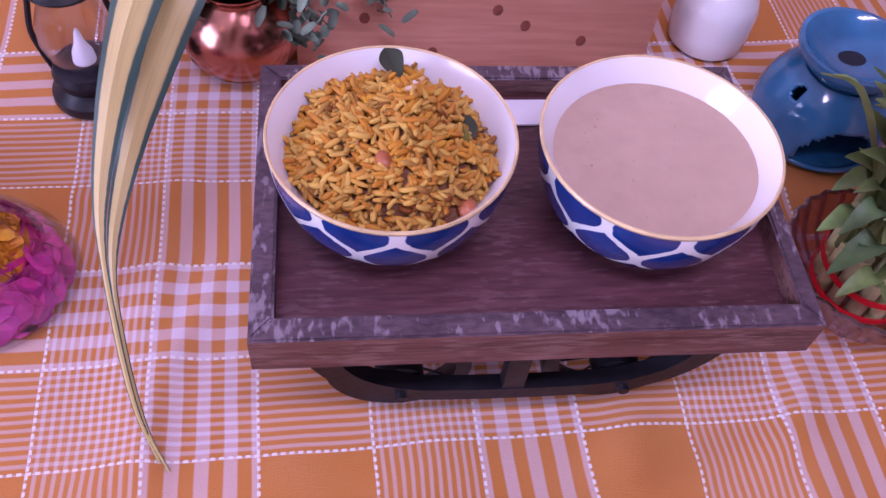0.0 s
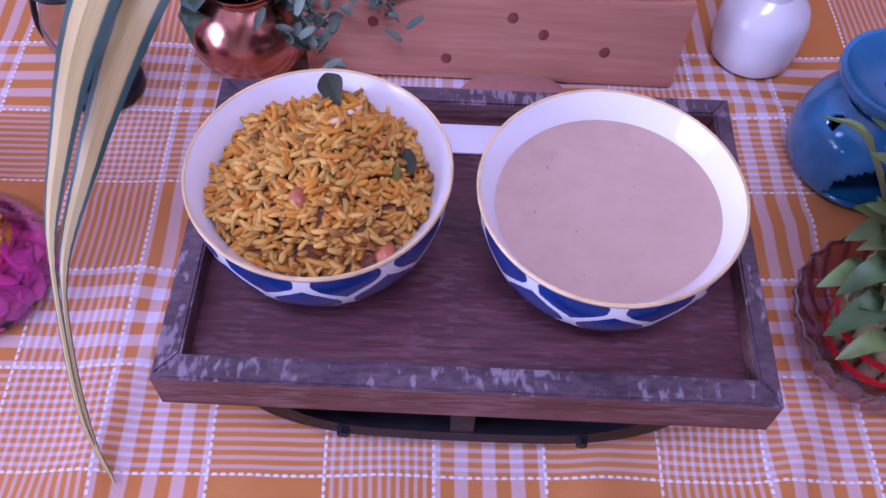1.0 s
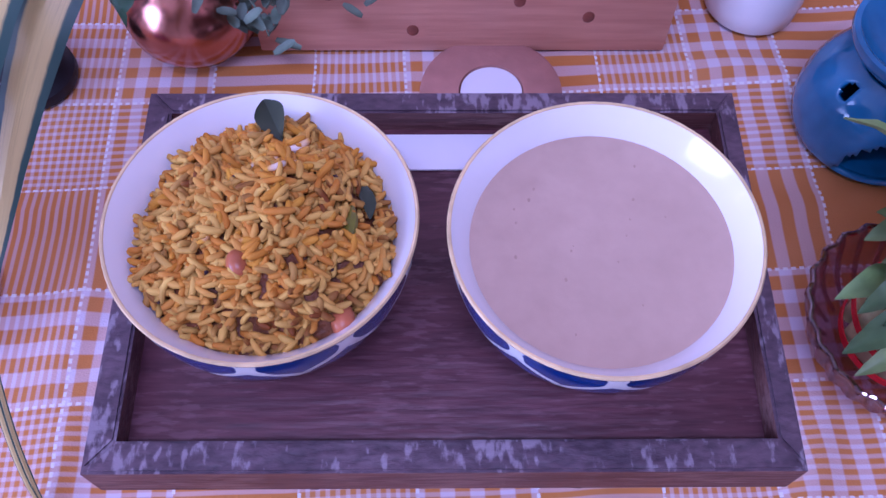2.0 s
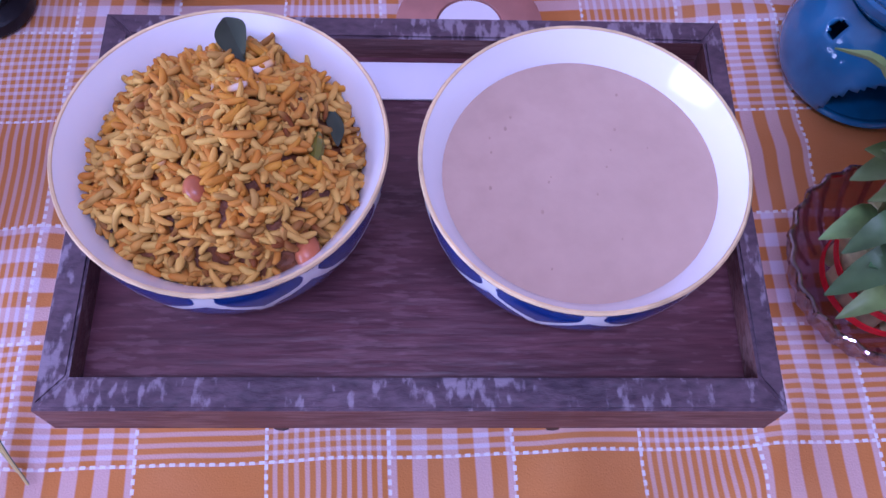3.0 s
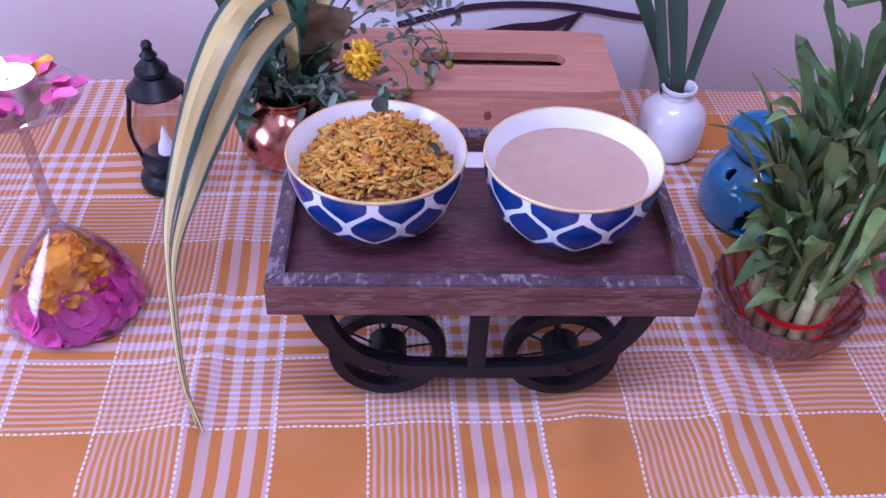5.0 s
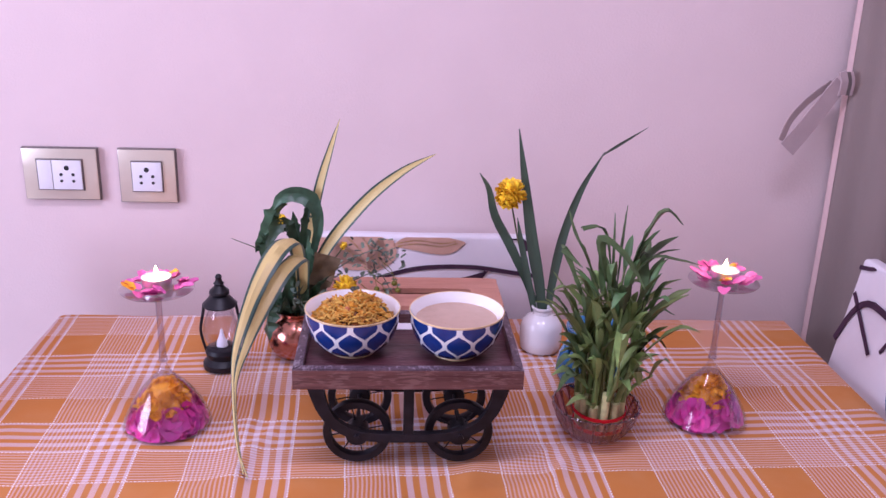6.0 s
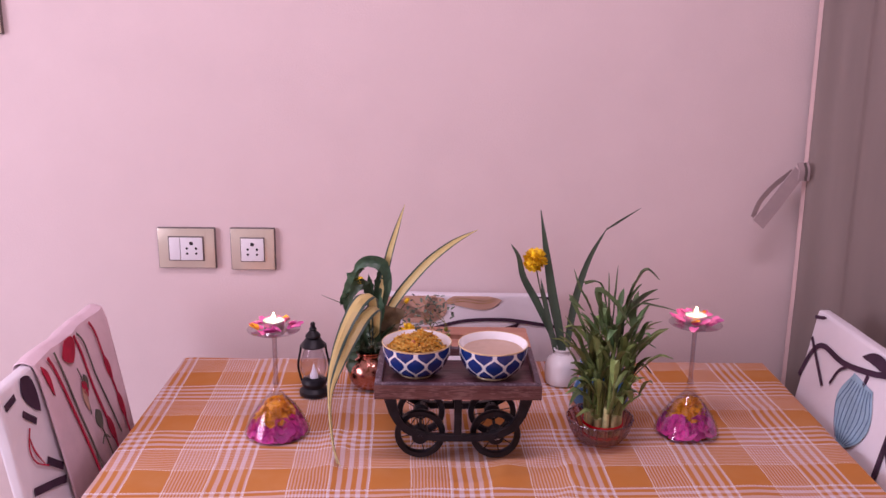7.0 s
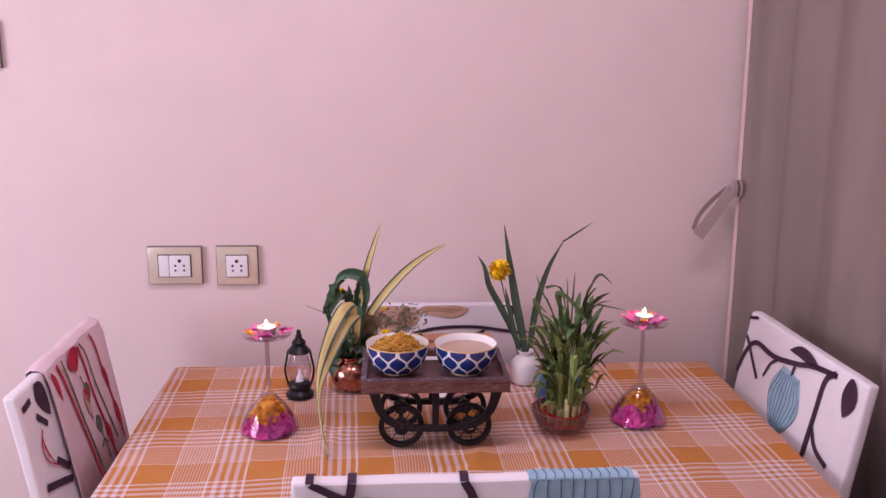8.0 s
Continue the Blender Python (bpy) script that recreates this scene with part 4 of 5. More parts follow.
def chair(at, width, top, yaw, lean, label, prints, rear=False):
    """A covered chair. at: where the middle of its back's front face stands; prints: (kind, points as (share across, height))."""
    T = Matrix.Translation((at[0], at[1], 0)) @ Matrix.Rotation(radians(yaw), 4, "Z")
    t = thing("dining_chair", (at[0], at[1], 0), label, "chair", group="chairs round the table")

    def put(bm):
        for v in bm.verts:
            v.co.y -= lean * (v.co.z - 0.8) if v.co.z > 0.42 else 0
        bm.transform(T)
        return bm
    h = width / 2
    bm = B(-h, h, -0.024, 0, 0.40, top, bevel=0.007, seg=3)
    bmesh.ops.subdivide_edges(bm, edges=[e for e in bm.edges if e.calc_length() > 0.2], cuts=9, use_grid_fill=True)
    for v in bm.verts:
        v.co.y += 0.0022 * noise.noise(Vector((v.co.x * 9 + at[0], v.co.z * 9, at[1] + v.co.y * 30)))
        v.co.z += 0.002 * noise.noise(Vector((v.co.x * 7 + at[0] * 3, 0.3, v.co.z * 2)))
    cover = part("back_cover", put(bm), M_cover, t, "white cotton cover with printed branches")
    part("seat", seat_block(h, T), M_cover, t)
    for lx in (-h + 0.03, h - 0.03):
        for ly in (0.03, 0.37):
            lb = B(lx - 0.018, lx + 0.018, ly - 0.018, ly + 0.018, 0, 0.4198, bevel=0.003)
            lb.transform(T)
            part("leg", lb, M_tablewood, t)
    y, n, flip = (-0.024, (0, -1, 0), -1) if rear else (0, (0, 1, 0), 1)

    def P(s, z):
        return (flip * (h - s * width), y, z)
    for kind, m, w, pts in prints:
        bm = bmesh.new()
        wf = (lambda q: (lambda u: max(0.0012, q * math.sin(math.pi * min(1, max(0, u))) ** 0.8)))(w) if kind in ("leaf", "pear") else w
        if kind == "pear":
            wf = (lambda q: (lambda u: q * (0.12 + 0.88 * math.sin(math.pi * min(0.96, 0.16 + 0.86 * u ** 1.3)) ** 0.9)))(w)
        ribbon(bm, [P(*p) for p in pts], wf, n, steps=20, lift=0.0032, thick=0.0009)
        for v in bm.verts:
            v.co.z = min(v.co.z, top - (0.0008 if rear else 0.003))
        part("print", put(bm), m, cover)
        if rear and pts[0][1] > top - 0.002:
            # the print goes on over the top edge
            x = P(pts[0][0], 0)[0] + (-0.004 if kind == "pear" else 0.0)
            bm = bmesh.new()
            ribbon(bm, [(x, -0.0262, top - 0.002), (x, -0.02, top + 0.001), (x, -0.004, top + 0.001), (x, 0.002, top - 0.003)], 0.145 if kind == "pear" else w, (0, 0, 1), steps=10, lift=0.0024, thick=0.0012)
            part("print", put(bm), m, cover)
            for k in range(-5, 6) if kind == "pear" else ():
                bm = bmesh.new()
                q = x + k * 0.0125
                ribbon(bm, [(q, -0.0262, top - 0.002), (q + 0.002, -0.02, top + 0.001), (q - 0.001, -0.004, top + 0.001), (q, 0.002, top - 0.003)], 0.0012, (0, 0, 1), steps=8, lift=0.0032, thick=0.0006)
                part("print_line", put(bm), M_pearline, cover)
        if kind == "pear":
            for k in range(-4, 5):
                bm = bmesh.new()
                f = k / 4.6
                line = []
                for i in range(7):
                    u = 0.06 + 0.86 * i / 6
                    (sa, za), (sb, zb) = pts[0], pts[-1]
                    off = f * wf(u) / 2 / width * (1 + 0.05 * math.sin(i * 2 + k))
                    line.append(P(sa + (sb - sa) * u + off, za + (zb - za) * u))
                ribbon(bm, line, 0.0011, n, steps=14, lift=0.0042, thick=0.0006)
                for v in bm.verts:
                    v.co.z = min(v.co.z, top - (0.0008 if rear else 0.003))
                part("print_line", put(bm), M_pearline, cover)
    return t, put, P


br, lf = "branch", "leaf"
chair((0.743, 0.135), 0.475, 0.918, 92.4, 0.16, "white covered dining chair printed with branches and a blue pear", [
    (br, M_branch, 0.011, [(-0.0, 0.775), (0.05, 0.835), (0.13, 0.862), (0.3, 0.858), (0.5, 0.875), (0.63, 0.892), (0.8, 0.902)]),
    (br, M_branch, 0.008, [(0.02, 0.862), (0.1, 0.83), (0.2, 0.79)]),
    (br, M_branch, 0.006, [(0.36, 0.862), (0.29, 0.84), (0.25, 0.805)]),
    (lf, M_branch, 0.024, [(0.42, 0.893), (0.5, 0.902), (0.58, 0.90), (0.68, 0.892)]),
    (br, M_branch, 0.007, [(0.0, 0.903), (0.06, 0.91), (0.09, 0.916)]),
    (br, M_branch, 0.013, [(0.79, 0.905), (0.73, 0.88), (0.715, 0.80), (0.70, 0.70)]),
    (br, M_branch, 0.010, [(0.715, 0.785), (0.78, 0.75), (0.88, 0.735)]),
    (lf, M_branch, 0.045, [(0.90, 0.918), (0.91, 0.88), (0.90, 0.84)]),
    (br, M_branch, 0.009, [(0.49, 0.868), (0.48, 0.845)]),
    ("pear", M_pear, 0.125, [(0.475, 0.852), (0.46, 0.79), (0.44, 0.715)]),
])
chair((0.024, 0.556), 0.435, 0.886, 180, 0.03, "dining chair in a white cover printed with a tan flower", [
    (br, M_branch, 0.008, [(0.30, 0.80), (0.5, 0.824), (0.72, 0.828), (0.9, 0.818), (1.0, 0.812)]),
    (lf, M_branch, 0.018, [(0.46, 0.785), (0.6, 0.795), (0.70, 0.80), (0.8, 0.82)]),
    (br, M_branch, 0.006, [(0.74, 0.785), (0.79, 0.82)]),
    (lf, M_tan, 0.036, [(0.40, 0.868), (0.5, 0.874), (0.62, 0.868), (0.70, 0.874)]),
    (lf, M_tan, 0.10, [(0.12, 0.872), (0.24, 0.868), (0.38, 0.83)]),
    (lf, M_tan, 0.045, [(0.0, 0.862), (0.12, 0.858), (0.30, 0.835)]),
    (lf, M_tan, 0.05, [(0.40, 0.878), (0.36, 0.855), (0.30, 0.815)]),
    (br, M_ochre, 0.0022, [(0.14, 0.874), (0.2, 0.862), (0.29, 0.83)]),
    (br, M_ochre, 0.0022, [(0.21, 0.882), (0.25, 0.866), (0.31, 0.83)]),
    (br, M_ochre, 0.0022, [(0.27, 0.884), (0.3, 0.866), (0.325, 0.83)])] + [(br, M_ochre, 0.0022, [(0.34, 0.882), (0.345, 0.866), (0.34, 0.832)]),
    (br, M_ochre, 0.0022, [(0.42, 0.866), (0.5, 0.871), (0.6, 0.866), (0.67, 0.873)]),
    (br, M_ochre, 0.0022, [(0.42, 0.872), (0.5, 0.877), (0.6, 0.872), (0.66, 0.876)]),
    (br, M_branch, 0.006, [(0.86, 0.884), (0.94, 0.88), (0.96, 0.86)]),
])
chair((0.016, -0.425), 0.475, 0.937, 0, 0.06, "white covered dining chair with branch and pear print, back outward", [
    (br, M_branch, 0.010, [(0.0, 0.899), (0.145, 0.903), (0.22, 0.909), (0.38, 0.893), (0.5, 0.87)]),
    (br, M_branch, 0.011, [(0.053, 0.936), (0.116, 0.919), (0.17, 0.906)]),
    (br, M_branch, 0.012, [(0.172, 0.936), (0.165, 0.918), (0.15, 0.905)]),
    (br, M_branch, 0.012, [(0.49, 0.936), (0.52, 0.905), (0.55, 0.84)]),
    ("pear", M_pear, 0.155, [(0.835, 1.02), (0.838, 0.90), (0.838, 0.80)]),
], rear=True)
_, put_l, P_l = chair((-0.738, 0.205), 0.455, 0.889, -90, 0.16, "white covered dining chair with a pink towel over its back", [
    (lf, M_branch, 0.045, [(0.17, 0.885), (0.2, 0.86), (0.25, 0.81)]),
    (br, M_branch, 0.012, [(0.02, 0.86), (0.1, 0.865)]),
    (br, M_branch, 0.012, [(0.12, 0.83), (0.2, 0.80)]),
    (lf, M_red, 0.004, [(0.12, 0.79), (0.13, 0.76), (0.18, 0.72)]),
    (br, M_red, 0.003, [(0.14, 0.80), (0.1, 0.77), (0.12, 0.74), (0.2, 0.715)]),
    (br, M_branch, 0.014, [(0.05, 0.70), (0.2, 0.68), (0.3, 0.665)]),
    (br, M_branch, 0.014, [(0.2, 0.725), (0.3, 0.69)]),
])
towel = thing("towel", (-0.77, 0.24, 0.9), "pink cotton towel with red flowers draped over a chair back", "towel")
tw = bmesh.new()
prof = [(0.008, 0.58), (0.009, 0.70), (0.008, 0.79), (0.007, 0.865), (0.003, 0.890), (-0.006, 0.895), (-0.018, 0.895), (-0.028, 0.889), (-0.033, 0.86), (-0.035, 0.72), (-0.037, 0.55)]
rows = []
for i in range(41):
    s = 0.27 + 0.735 * i / 40
    row = []
    for k, (yy, zz) in enumerate(prof):
        x = 0.2275 - (s + (0.10 * max(0, 0.88 - zz) if i < 8 and k < 5 else 0) * (1 - i / 8)) * 0.455
        row.append(tw.verts.new((x, yy + 0.004 * abs(noise.noise(Vector((x * 22, zz * 3, 1)))) * (1 if yy > 0 else -1), zz + 0.002 * math.sin(x * 40))))
    rows.append(row)
for a, b in zip(rows, rows[1:]):
    for k in range(len(prof) - 1):
        tw.faces.new((a[k], a[k + 1], b[k + 1], b[k]))
o = part("sheet", put_l(tw), M_towel, towel)
md = o.modifiers.new("thickness", "SOLIDIFY")
md.thickness, md.offset = 0.002, 1
for kind, m, w, pts in ((br, M_red, 0.007, [(0.36, 0.889), (0.40, 0.85), (0.46, 0.76), (0.52, 0.66), (0.55, 0.60)]), (br, M_red, 0.007, [(0.62, 0.889), (0.65, 0.85), (0.68, 0.77), (0.74, 0.68), (0.78, 0.6)]),
                        (br, M_red, 0.006, [(0.79, 0.889), (0.83, 0.86), (0.86, 0.79), (0.90, 0.71), (0.93, 0.62)]), (lf, M_red, 0.019, [(0.85, 0.81), (0.87, 0.78), (0.885, 0.745)]), (lf, M_red, 0.021, [(0.895, 0.72), (0.91, 0.69), (0.925, 0.65)]),
                        (br, M_olive, 0.005, [(0.42, 0.889), (0.46, 0.83), (0.50, 0.75), (0.55, 0.67), (0.58, 0.6)]), (br, M_olive, 0.004, [(0.65, 0.889), (0.70, 0.86), (0.73, 0.79), (0.79, 0.71), (0.84, 0.64)]),
                        (lf, M_red, 0.062, [(0.53, 0.894), (0.545, 0.875), (0.56, 0.845)])) + ((lf, M_red, 0.014, [(0.29, 0.885), (0.32, 0.86), (0.34, 0.82)]), (lf, M_red, 0.022, [(0.73, 0.70), (0.75, 0.67), (0.77, 0.63)]),
                        (lf, M_red, 0.022, [(0.585, 0.80), (0.60, 0.785), (0.61, 0.765)]), (lf, M_tan, 0.018, [(0.575, 0.79), (0.585, 0.77), (0.59, 0.74)]), (lf, M_olive, 0.016, [(0.615, 0.81), (0.625, 0.795), (0.63, 0.775)]), (br, M_olive, 0.0025, [(0.575, 0.83), (0.595, 0.80), (0.6, 0.73)]),
                        (lf, M_olive, 0.03, [(0.645, 0.73), (0.655, 0.71), (0.665, 0.685)]), (br, M_olive, 0.003, [(0.66, 0.69), (0.68, 0.66), (0.70, 0.62)]), (br, M_olive, 0.003, [(0.63, 0.66), (0.67, 0.67), (0.71, 0.655)])):
    bm = bmesh.new()
    q = (lambda w: (lambda u: max(0.001, w * math.sin(math.pi * min(1, u)) ** 0.8)))(w) if kind == lf else w
    ribbon(bm, [P_l(*p) for p in pts], q, (0, 1, 0), steps=14, lift=0.0148, thick=0.0012)
    part("print", put_l(bm), m, towel)


# ---- upturned stem glasses with petals and tea lights ----
def cone_r(h):
    return np.interp(h, [0, 0.012, 0.03, 0.05, 0.062, 0.072, 0.08, 0.088], [0.0595, 0.0565, 0.0475, 0.0345, 0.0245, 0.015, 0.0085, 0.0048])


def stem_glass(x, y, foot_z, label, tilt):
    t = thing("stem_glass", (x, y, TABLE), label, "glass", group="upturned stem glasses")
    outer = [(float(cone_r(h)), h + 0.0012) for h in (0, 0.012, 0.022, 0.03, 0.04, 0.05, 0.06, 0.068, 0.075, 0.08, 0.084, 0.088)]
    inner = [(max(0.0, r - 0.0016), h - 0.001) for r, h in outer[:9]] + [(0.0, 0.076)]
    inner[0] = (outer[0][0] - 0.0014, outer[0][1])
    part("glass_cup", lathe(inner[::-1] + outer + [(0.0042, 0.094), (0.0, 0.0945)], (x, y, TABLE), 56), M_glass, t)
    f = foot_z - TABLE
    part("stem", lathe([(0.0, 0.0946), (0.0062, 0.0955), (0.0046, 0.105), (0.0041, 0.12), (0.0041, f - 0.02), (0.0052, f - 0.009), (0.009, f - 0.004), (0.0, f - 0.0035)], (x, y, TABLE), 24), M_stemglass, t)
    part("glass_foot", lathe([(0.0, f - 0.0033), (0.01, f - 0.0033), (0.03, f - 0.0012), (0.0465, f + 0.0008), (0.0475, f + 0.002), (0.046, f + 0.0026), (0.03, f + 0.0012), (0.0, f + 0.001)], (x, y, TABLE), 56), M_stemglass, t)
    for nm, lab, m, count, lo, hi, ln, wd in (("magenta_petals", "crumpled magenta petals inside a glass", M_magenta, 150, 0.004, 0.030, 0.034, 0.032), ("marigold_petals", "orange marigold petals inside a glass", M_marigold, 420, 0.031, 0.058, 0.013, 0.009)):
        core = lathe([(0.0, lo)] + [(max(0.002, float(cone_r(h)) - 0.012), h) for h in (lo, (lo + hi) / 2, hi)] + [(0.0, hi)], (x, y, TABLE), 28)
        pb = bmesh.new()
        for k in range(count):
            a = rng.uniform(0, 2 * math.pi)
            h = rng.uniform(lo, hi) + 0.006 * math.sin(a + tilt)
            r = (float(cone_r(h)) - 0.009) * math.sqrt(rng.uniform(0.3, 1.0))
            p = Vector((x + r * math.cos(a), y + r * math.sin(a), TABLE + h + 0.001))
            w = Vector((math.cos(a + rng.gauss(1.57, 1.0)), math.sin(a + rng.gauss(1.57, 1.0)), rng.gauss(0, 0.45)))
            petal(pb, p - w.normalized() * ln * 0.5, w, Vector((math.cos(a), math.sin(a), 0.4)), ln * rng.uniform(0.7, 1.1), wd * rng.uniform(0.7, 1.2), rng.uniform(-0.5, 0.2), rng)
        for v in pb.verts:
            v.co.z = max(v.co.z, TABLE + 0.002)
            d = Vector((v.co.x - x, v.co.y - y))
            lim = float(cone_r(v.co.z - TABLE)) - 0.0032
            if d.length > lim:
                d *= max(lim, 0.001) / d.length
                v.co.x, v.co.y = x + d.x, y + d.y
        core.transform(Matrix.Translation((0, 0, 0.001)))
        tmp = bpy.data.meshes.new("core")
        core.to_mesh(tmp), core.free()
        pb.from_mesh(tmp)
        bpy.data.meshes.remove(tmp)
        solo(nm, pb, m, lab, "petals", kind="stuff")
    pp = thing("rose_petals", (x, y, foot_z), "ring of pink rose petals round a tea light", "petals")
    for k in range(24):
        a = 2 * math.pi * k / 24 + rng.uniform(-0.3, 0.3)
        r = rng.uniform(0.020, 0.034)
        b = a + rng.gauss(0, 1.1)
        pb = bmesh.new()
        petal(pb, (x + r * math.cos(a), y + r * math.sin(a), foot_z + 0.0036 + 0.0014 * (k % 4)), (math.cos(b), math.sin(b), rng.uniform(-0.05, 0.45)), (0, 0, 1), rng.uniform(0.013, 0.022), rng.uniform(0.011, 0.019), rng.uniform(-0.1, 0.45), rng)
        part("petal", pb, M_pink if k % 11 != 4 else M_marigold, pp)
    c = thing("tea_light", (x, y, foot_z), "lit white tea light in an aluminium cup", "candle", group="tea lights")
    z = foot_z + 0.0016
    part("cup", lathe([(0.0, 0), (0.0185, 0), (0.019, 0.001), (0.0192, 0.0165), (0.0186, 0.0165), (0.0184, 0.0022), (0.0, 0.002)], (x, y, z), 40), M_alu, c, "aluminium cup")
    part("wax", lathe([(0.0, 0.0022), (0.0182, 0.0022), (0.0184, 0.0142), (0.016, 0.0135), (0.0, 0.0132)], (x, y, z), 40), M_wax, c, "melted white wax")
    part("wick", tube([(x, y, z + 0.013), (x + 0.0004, y, z + 0.018)], 0.0007, 6), M_hole, c)
    part("flame", lathe([(0.0, 0.0155), (0.0022, 0.0175), (0.0032, 0.0205), (0.0026, 0.0245), (0.0012, 0.0285), (0.0, 0.0315)], (x, y, z), 16), M_flame, c, "small warm flame")


stem_glass(-0.328, 0.138, 0.9485, "upturned clear stem glass over orange and magenta petals", 0.5)
stem_glass(0.431, 0.153, 0.9605, "upturned clear stem glass over magenta and orange petals", 2.0)
for x, y, z in ((-0.328, 0.138, 0.985), (0.431, 0.153, 0.997)):
    d = bpy.data.lights.new("candle_light", "POINT")
    d.energy, d.color, d.shadow_soft_size = 0.035, (1.0, 0.68, 0.36), 0.004
    new("candle_light", d).location = (x, y, z + 0.006)

# ---- small black lantern ----
LX, LY = -0.283, 0.310
LZ = 1.06
ln_ = thing("lantern", (LX, LY, TABLE), "small black metal lantern with a clear glass chimney", "lantern")
part("base", lathe([(0.0, 0.0012), (0.0305, 0.0012), (0.0315, 0.004), (0.031, 0.0095), (0.0265, 0.013), (0.0235, 0.0165), (0.0255, 0.0205), (0.027, 0.026), (0.0245, 0.0315), (0.021, 0.033), (0.0, 0.0335)], (LX, LY, TABLE), 40), M_iron, ln_)
part("chimney", lathe([(0.0185, 0.034), (0.0245, 0.043), (0.0285, 0.056), (0.027, 0.070), (0.0215, 0.085), (0.0175, 0.0975), (0.0164, 0.0975), (0.0204, 0.085), (0.0258, 0.070), (0.0272, 0.056), (0.0233, 0.0438), (0.0175, 0.0345), (0.0185, 0.034)], (LX, LY, TABLE), 40), M_glass, ln_, "clear bulging glass chimney")
part("cap", lathe([(0.0, 0.0978), (0.0265, 0.0978), (0.0275, 0.1), (0.0225, 0.1045), (0.0165, 0.1115), (0.0125, 0.114), (0.016, 0.1165), (0.0155, 0.12), (0.0085, 0.1265), (0.0065, 0.129), (0.0085, 0.1315), (0.0055, 0.135), (0.0045, 0.138), (0.0055, 0.141), (0.0035, 0.1445), (0.0, 0.146)], (LX, LY, TABLE), 40), M_iron, ln_)
for s in (-1, 1):
    part("wire", tube([(LX + s * 0.0255, LY, TABLE + 0.098), (LX + s * 0.0275, LY, TABLE + 0.085), (LX + s * 0.0325, LY, TABLE + 0.06), (LX + s * 0.03, LY, TABLE + 0.042), (LX + s * 0.0255, LY, TABLE + 0.026)], 0.0024, 8, 20), M_iron, ln_)
part("led_candle", lathe([(0.0, 0.0337), (0.009, 0.0337), (0.008, 0.041), (0.0045, 0.048), (0.0022, 0.058), (0.0, 0.062)], (LX, LY, TABLE), 20), M_led, ln_, "white plastic led candle")
for o in ln_.children:
    o.data.transform(Matrix.Translation((LX, LY, TABLE)) @ Matrix.Diagonal((0.96, 0.96, LZ, 1)) @ Matrix.Translation((-LX, -LY, -TABLE)))

# ---- blue oil burner ----
OX, OY = 0.290, 0.270
ob_ = thing("oil_burner", (OX, OY, TABLE), "blue glazed ceramic oil burner with a cut opening", "oil burner")
key = [(0.047, 0.0012), (0.053, 0.006), (0.0555, 0.016), (0.055, 0.028), (0.051, 0.044), (0.044, 0.056), (0.036, 0.064), (0.032, 0.068)]
sp_ = spline([(r, 0, h) for r, h in key], 36)
sh = lathe([(p.x, p.z) for p in sp_], (OX, OY, TABLE), 120)
kill = []
for f in sh.faces:
    c = f.calc_center_median()
    a = math.atan2(c.y - OY, c.x - OX)
    h = c.z - TABLE
    da = (a - radians(-95) + math.pi) % (2 * math.pi) - math.pi
    if h > 0.006 and (da / 0.62) ** 2 + (max(0, h - 0.012) / 0.034) ** 2 < 1:
        kill.append(f)
    for ac in (-158, -20, 90):
        db = (a - radians(ac) + math.pi) % (2 * math.pi) - math.pi
        if (db * 0.045 / 0.005) ** 2 + ((h - 0.057) / 0.005) ** 2 < 1:
            kill.append(f)
bmesh.ops.delete(sh, geom=list(set(kill)), context="FACES")
o = part("body", sh, M_blue, ob_, "domed blue glazed body")
md = o.modifiers.new("thickness", "SOLIDIFY")
md.thickness, md.offset = 0.004, -1
part("dish", lathe([(0.0, 0.066), (0.03, 0.066), (0.0315, 0.069), (0.036, 0.074), (0.042, 0.0805), (0.0445, 0.086), (0.044, 0.0895), (0.0405, 0.0895), (0.034, 0.083), (0.02, 0.0775), (0.0, 0.0765)], (OX, OY, TABLE), 64), M_blue, ob_, "shallow blue dish on top")
part("floor_disc", lathe([(0.0, 0.0012), (0.046, 0.0012), (0.0465, 0.005), (0.0, 0.005)], (OX, OY, TABLE), 48), M_blue, ob_)
stn = bmesh.new()
bmesh.ops.create_uvsphere(stn, u_segments=16, v_segments=6, radius=0.012, matrix=Matrix.Translation((OX, OY, TABLE + 0.0766)) @ Matrix.Diagonal((1.1, 0.8, 0.07, 1)))
part("residue", stn, M_dark, ob_, "dark oily residue")

# ---- white vase with sword leaves and a marigold ----
VX, VY = 0.227, 0.379
va = thing("vase", (VX, VY, TABLE), "small glossy white ceramic bottle vase", "vase")
part("body", lathe([(0.0, 0.0012), (0.030, 0.0012), (0.0335, 0.005), (0.0348, 0.02), (0.0345, 0.042), (0.031, 0.052), (0.0225, 0.060), (0.0166, 0.0649), (0.0145, 0.062), (0.028, 0.048), (0.031, 0.03), (0.0, 0.008)], (VX, VY, TABLE), 56), M_white, va)
part("neck", lathe([(0.0166, 0.065), (0.0155, 0.070), (0.0185, 0.0745), (0.0182, 0.077), (0.0155, 0.077), (0.0135, 0.070), (0.0145, 0.0651), (0.0166, 0.065)], (VX, VY, TABLE), 56), M_white, va, "short flared white neck")
sw = thing("sword_leaves", (VX, VY, TABLE + 0.03), "tall dark green sword leaves standing in a white vase", "plant")
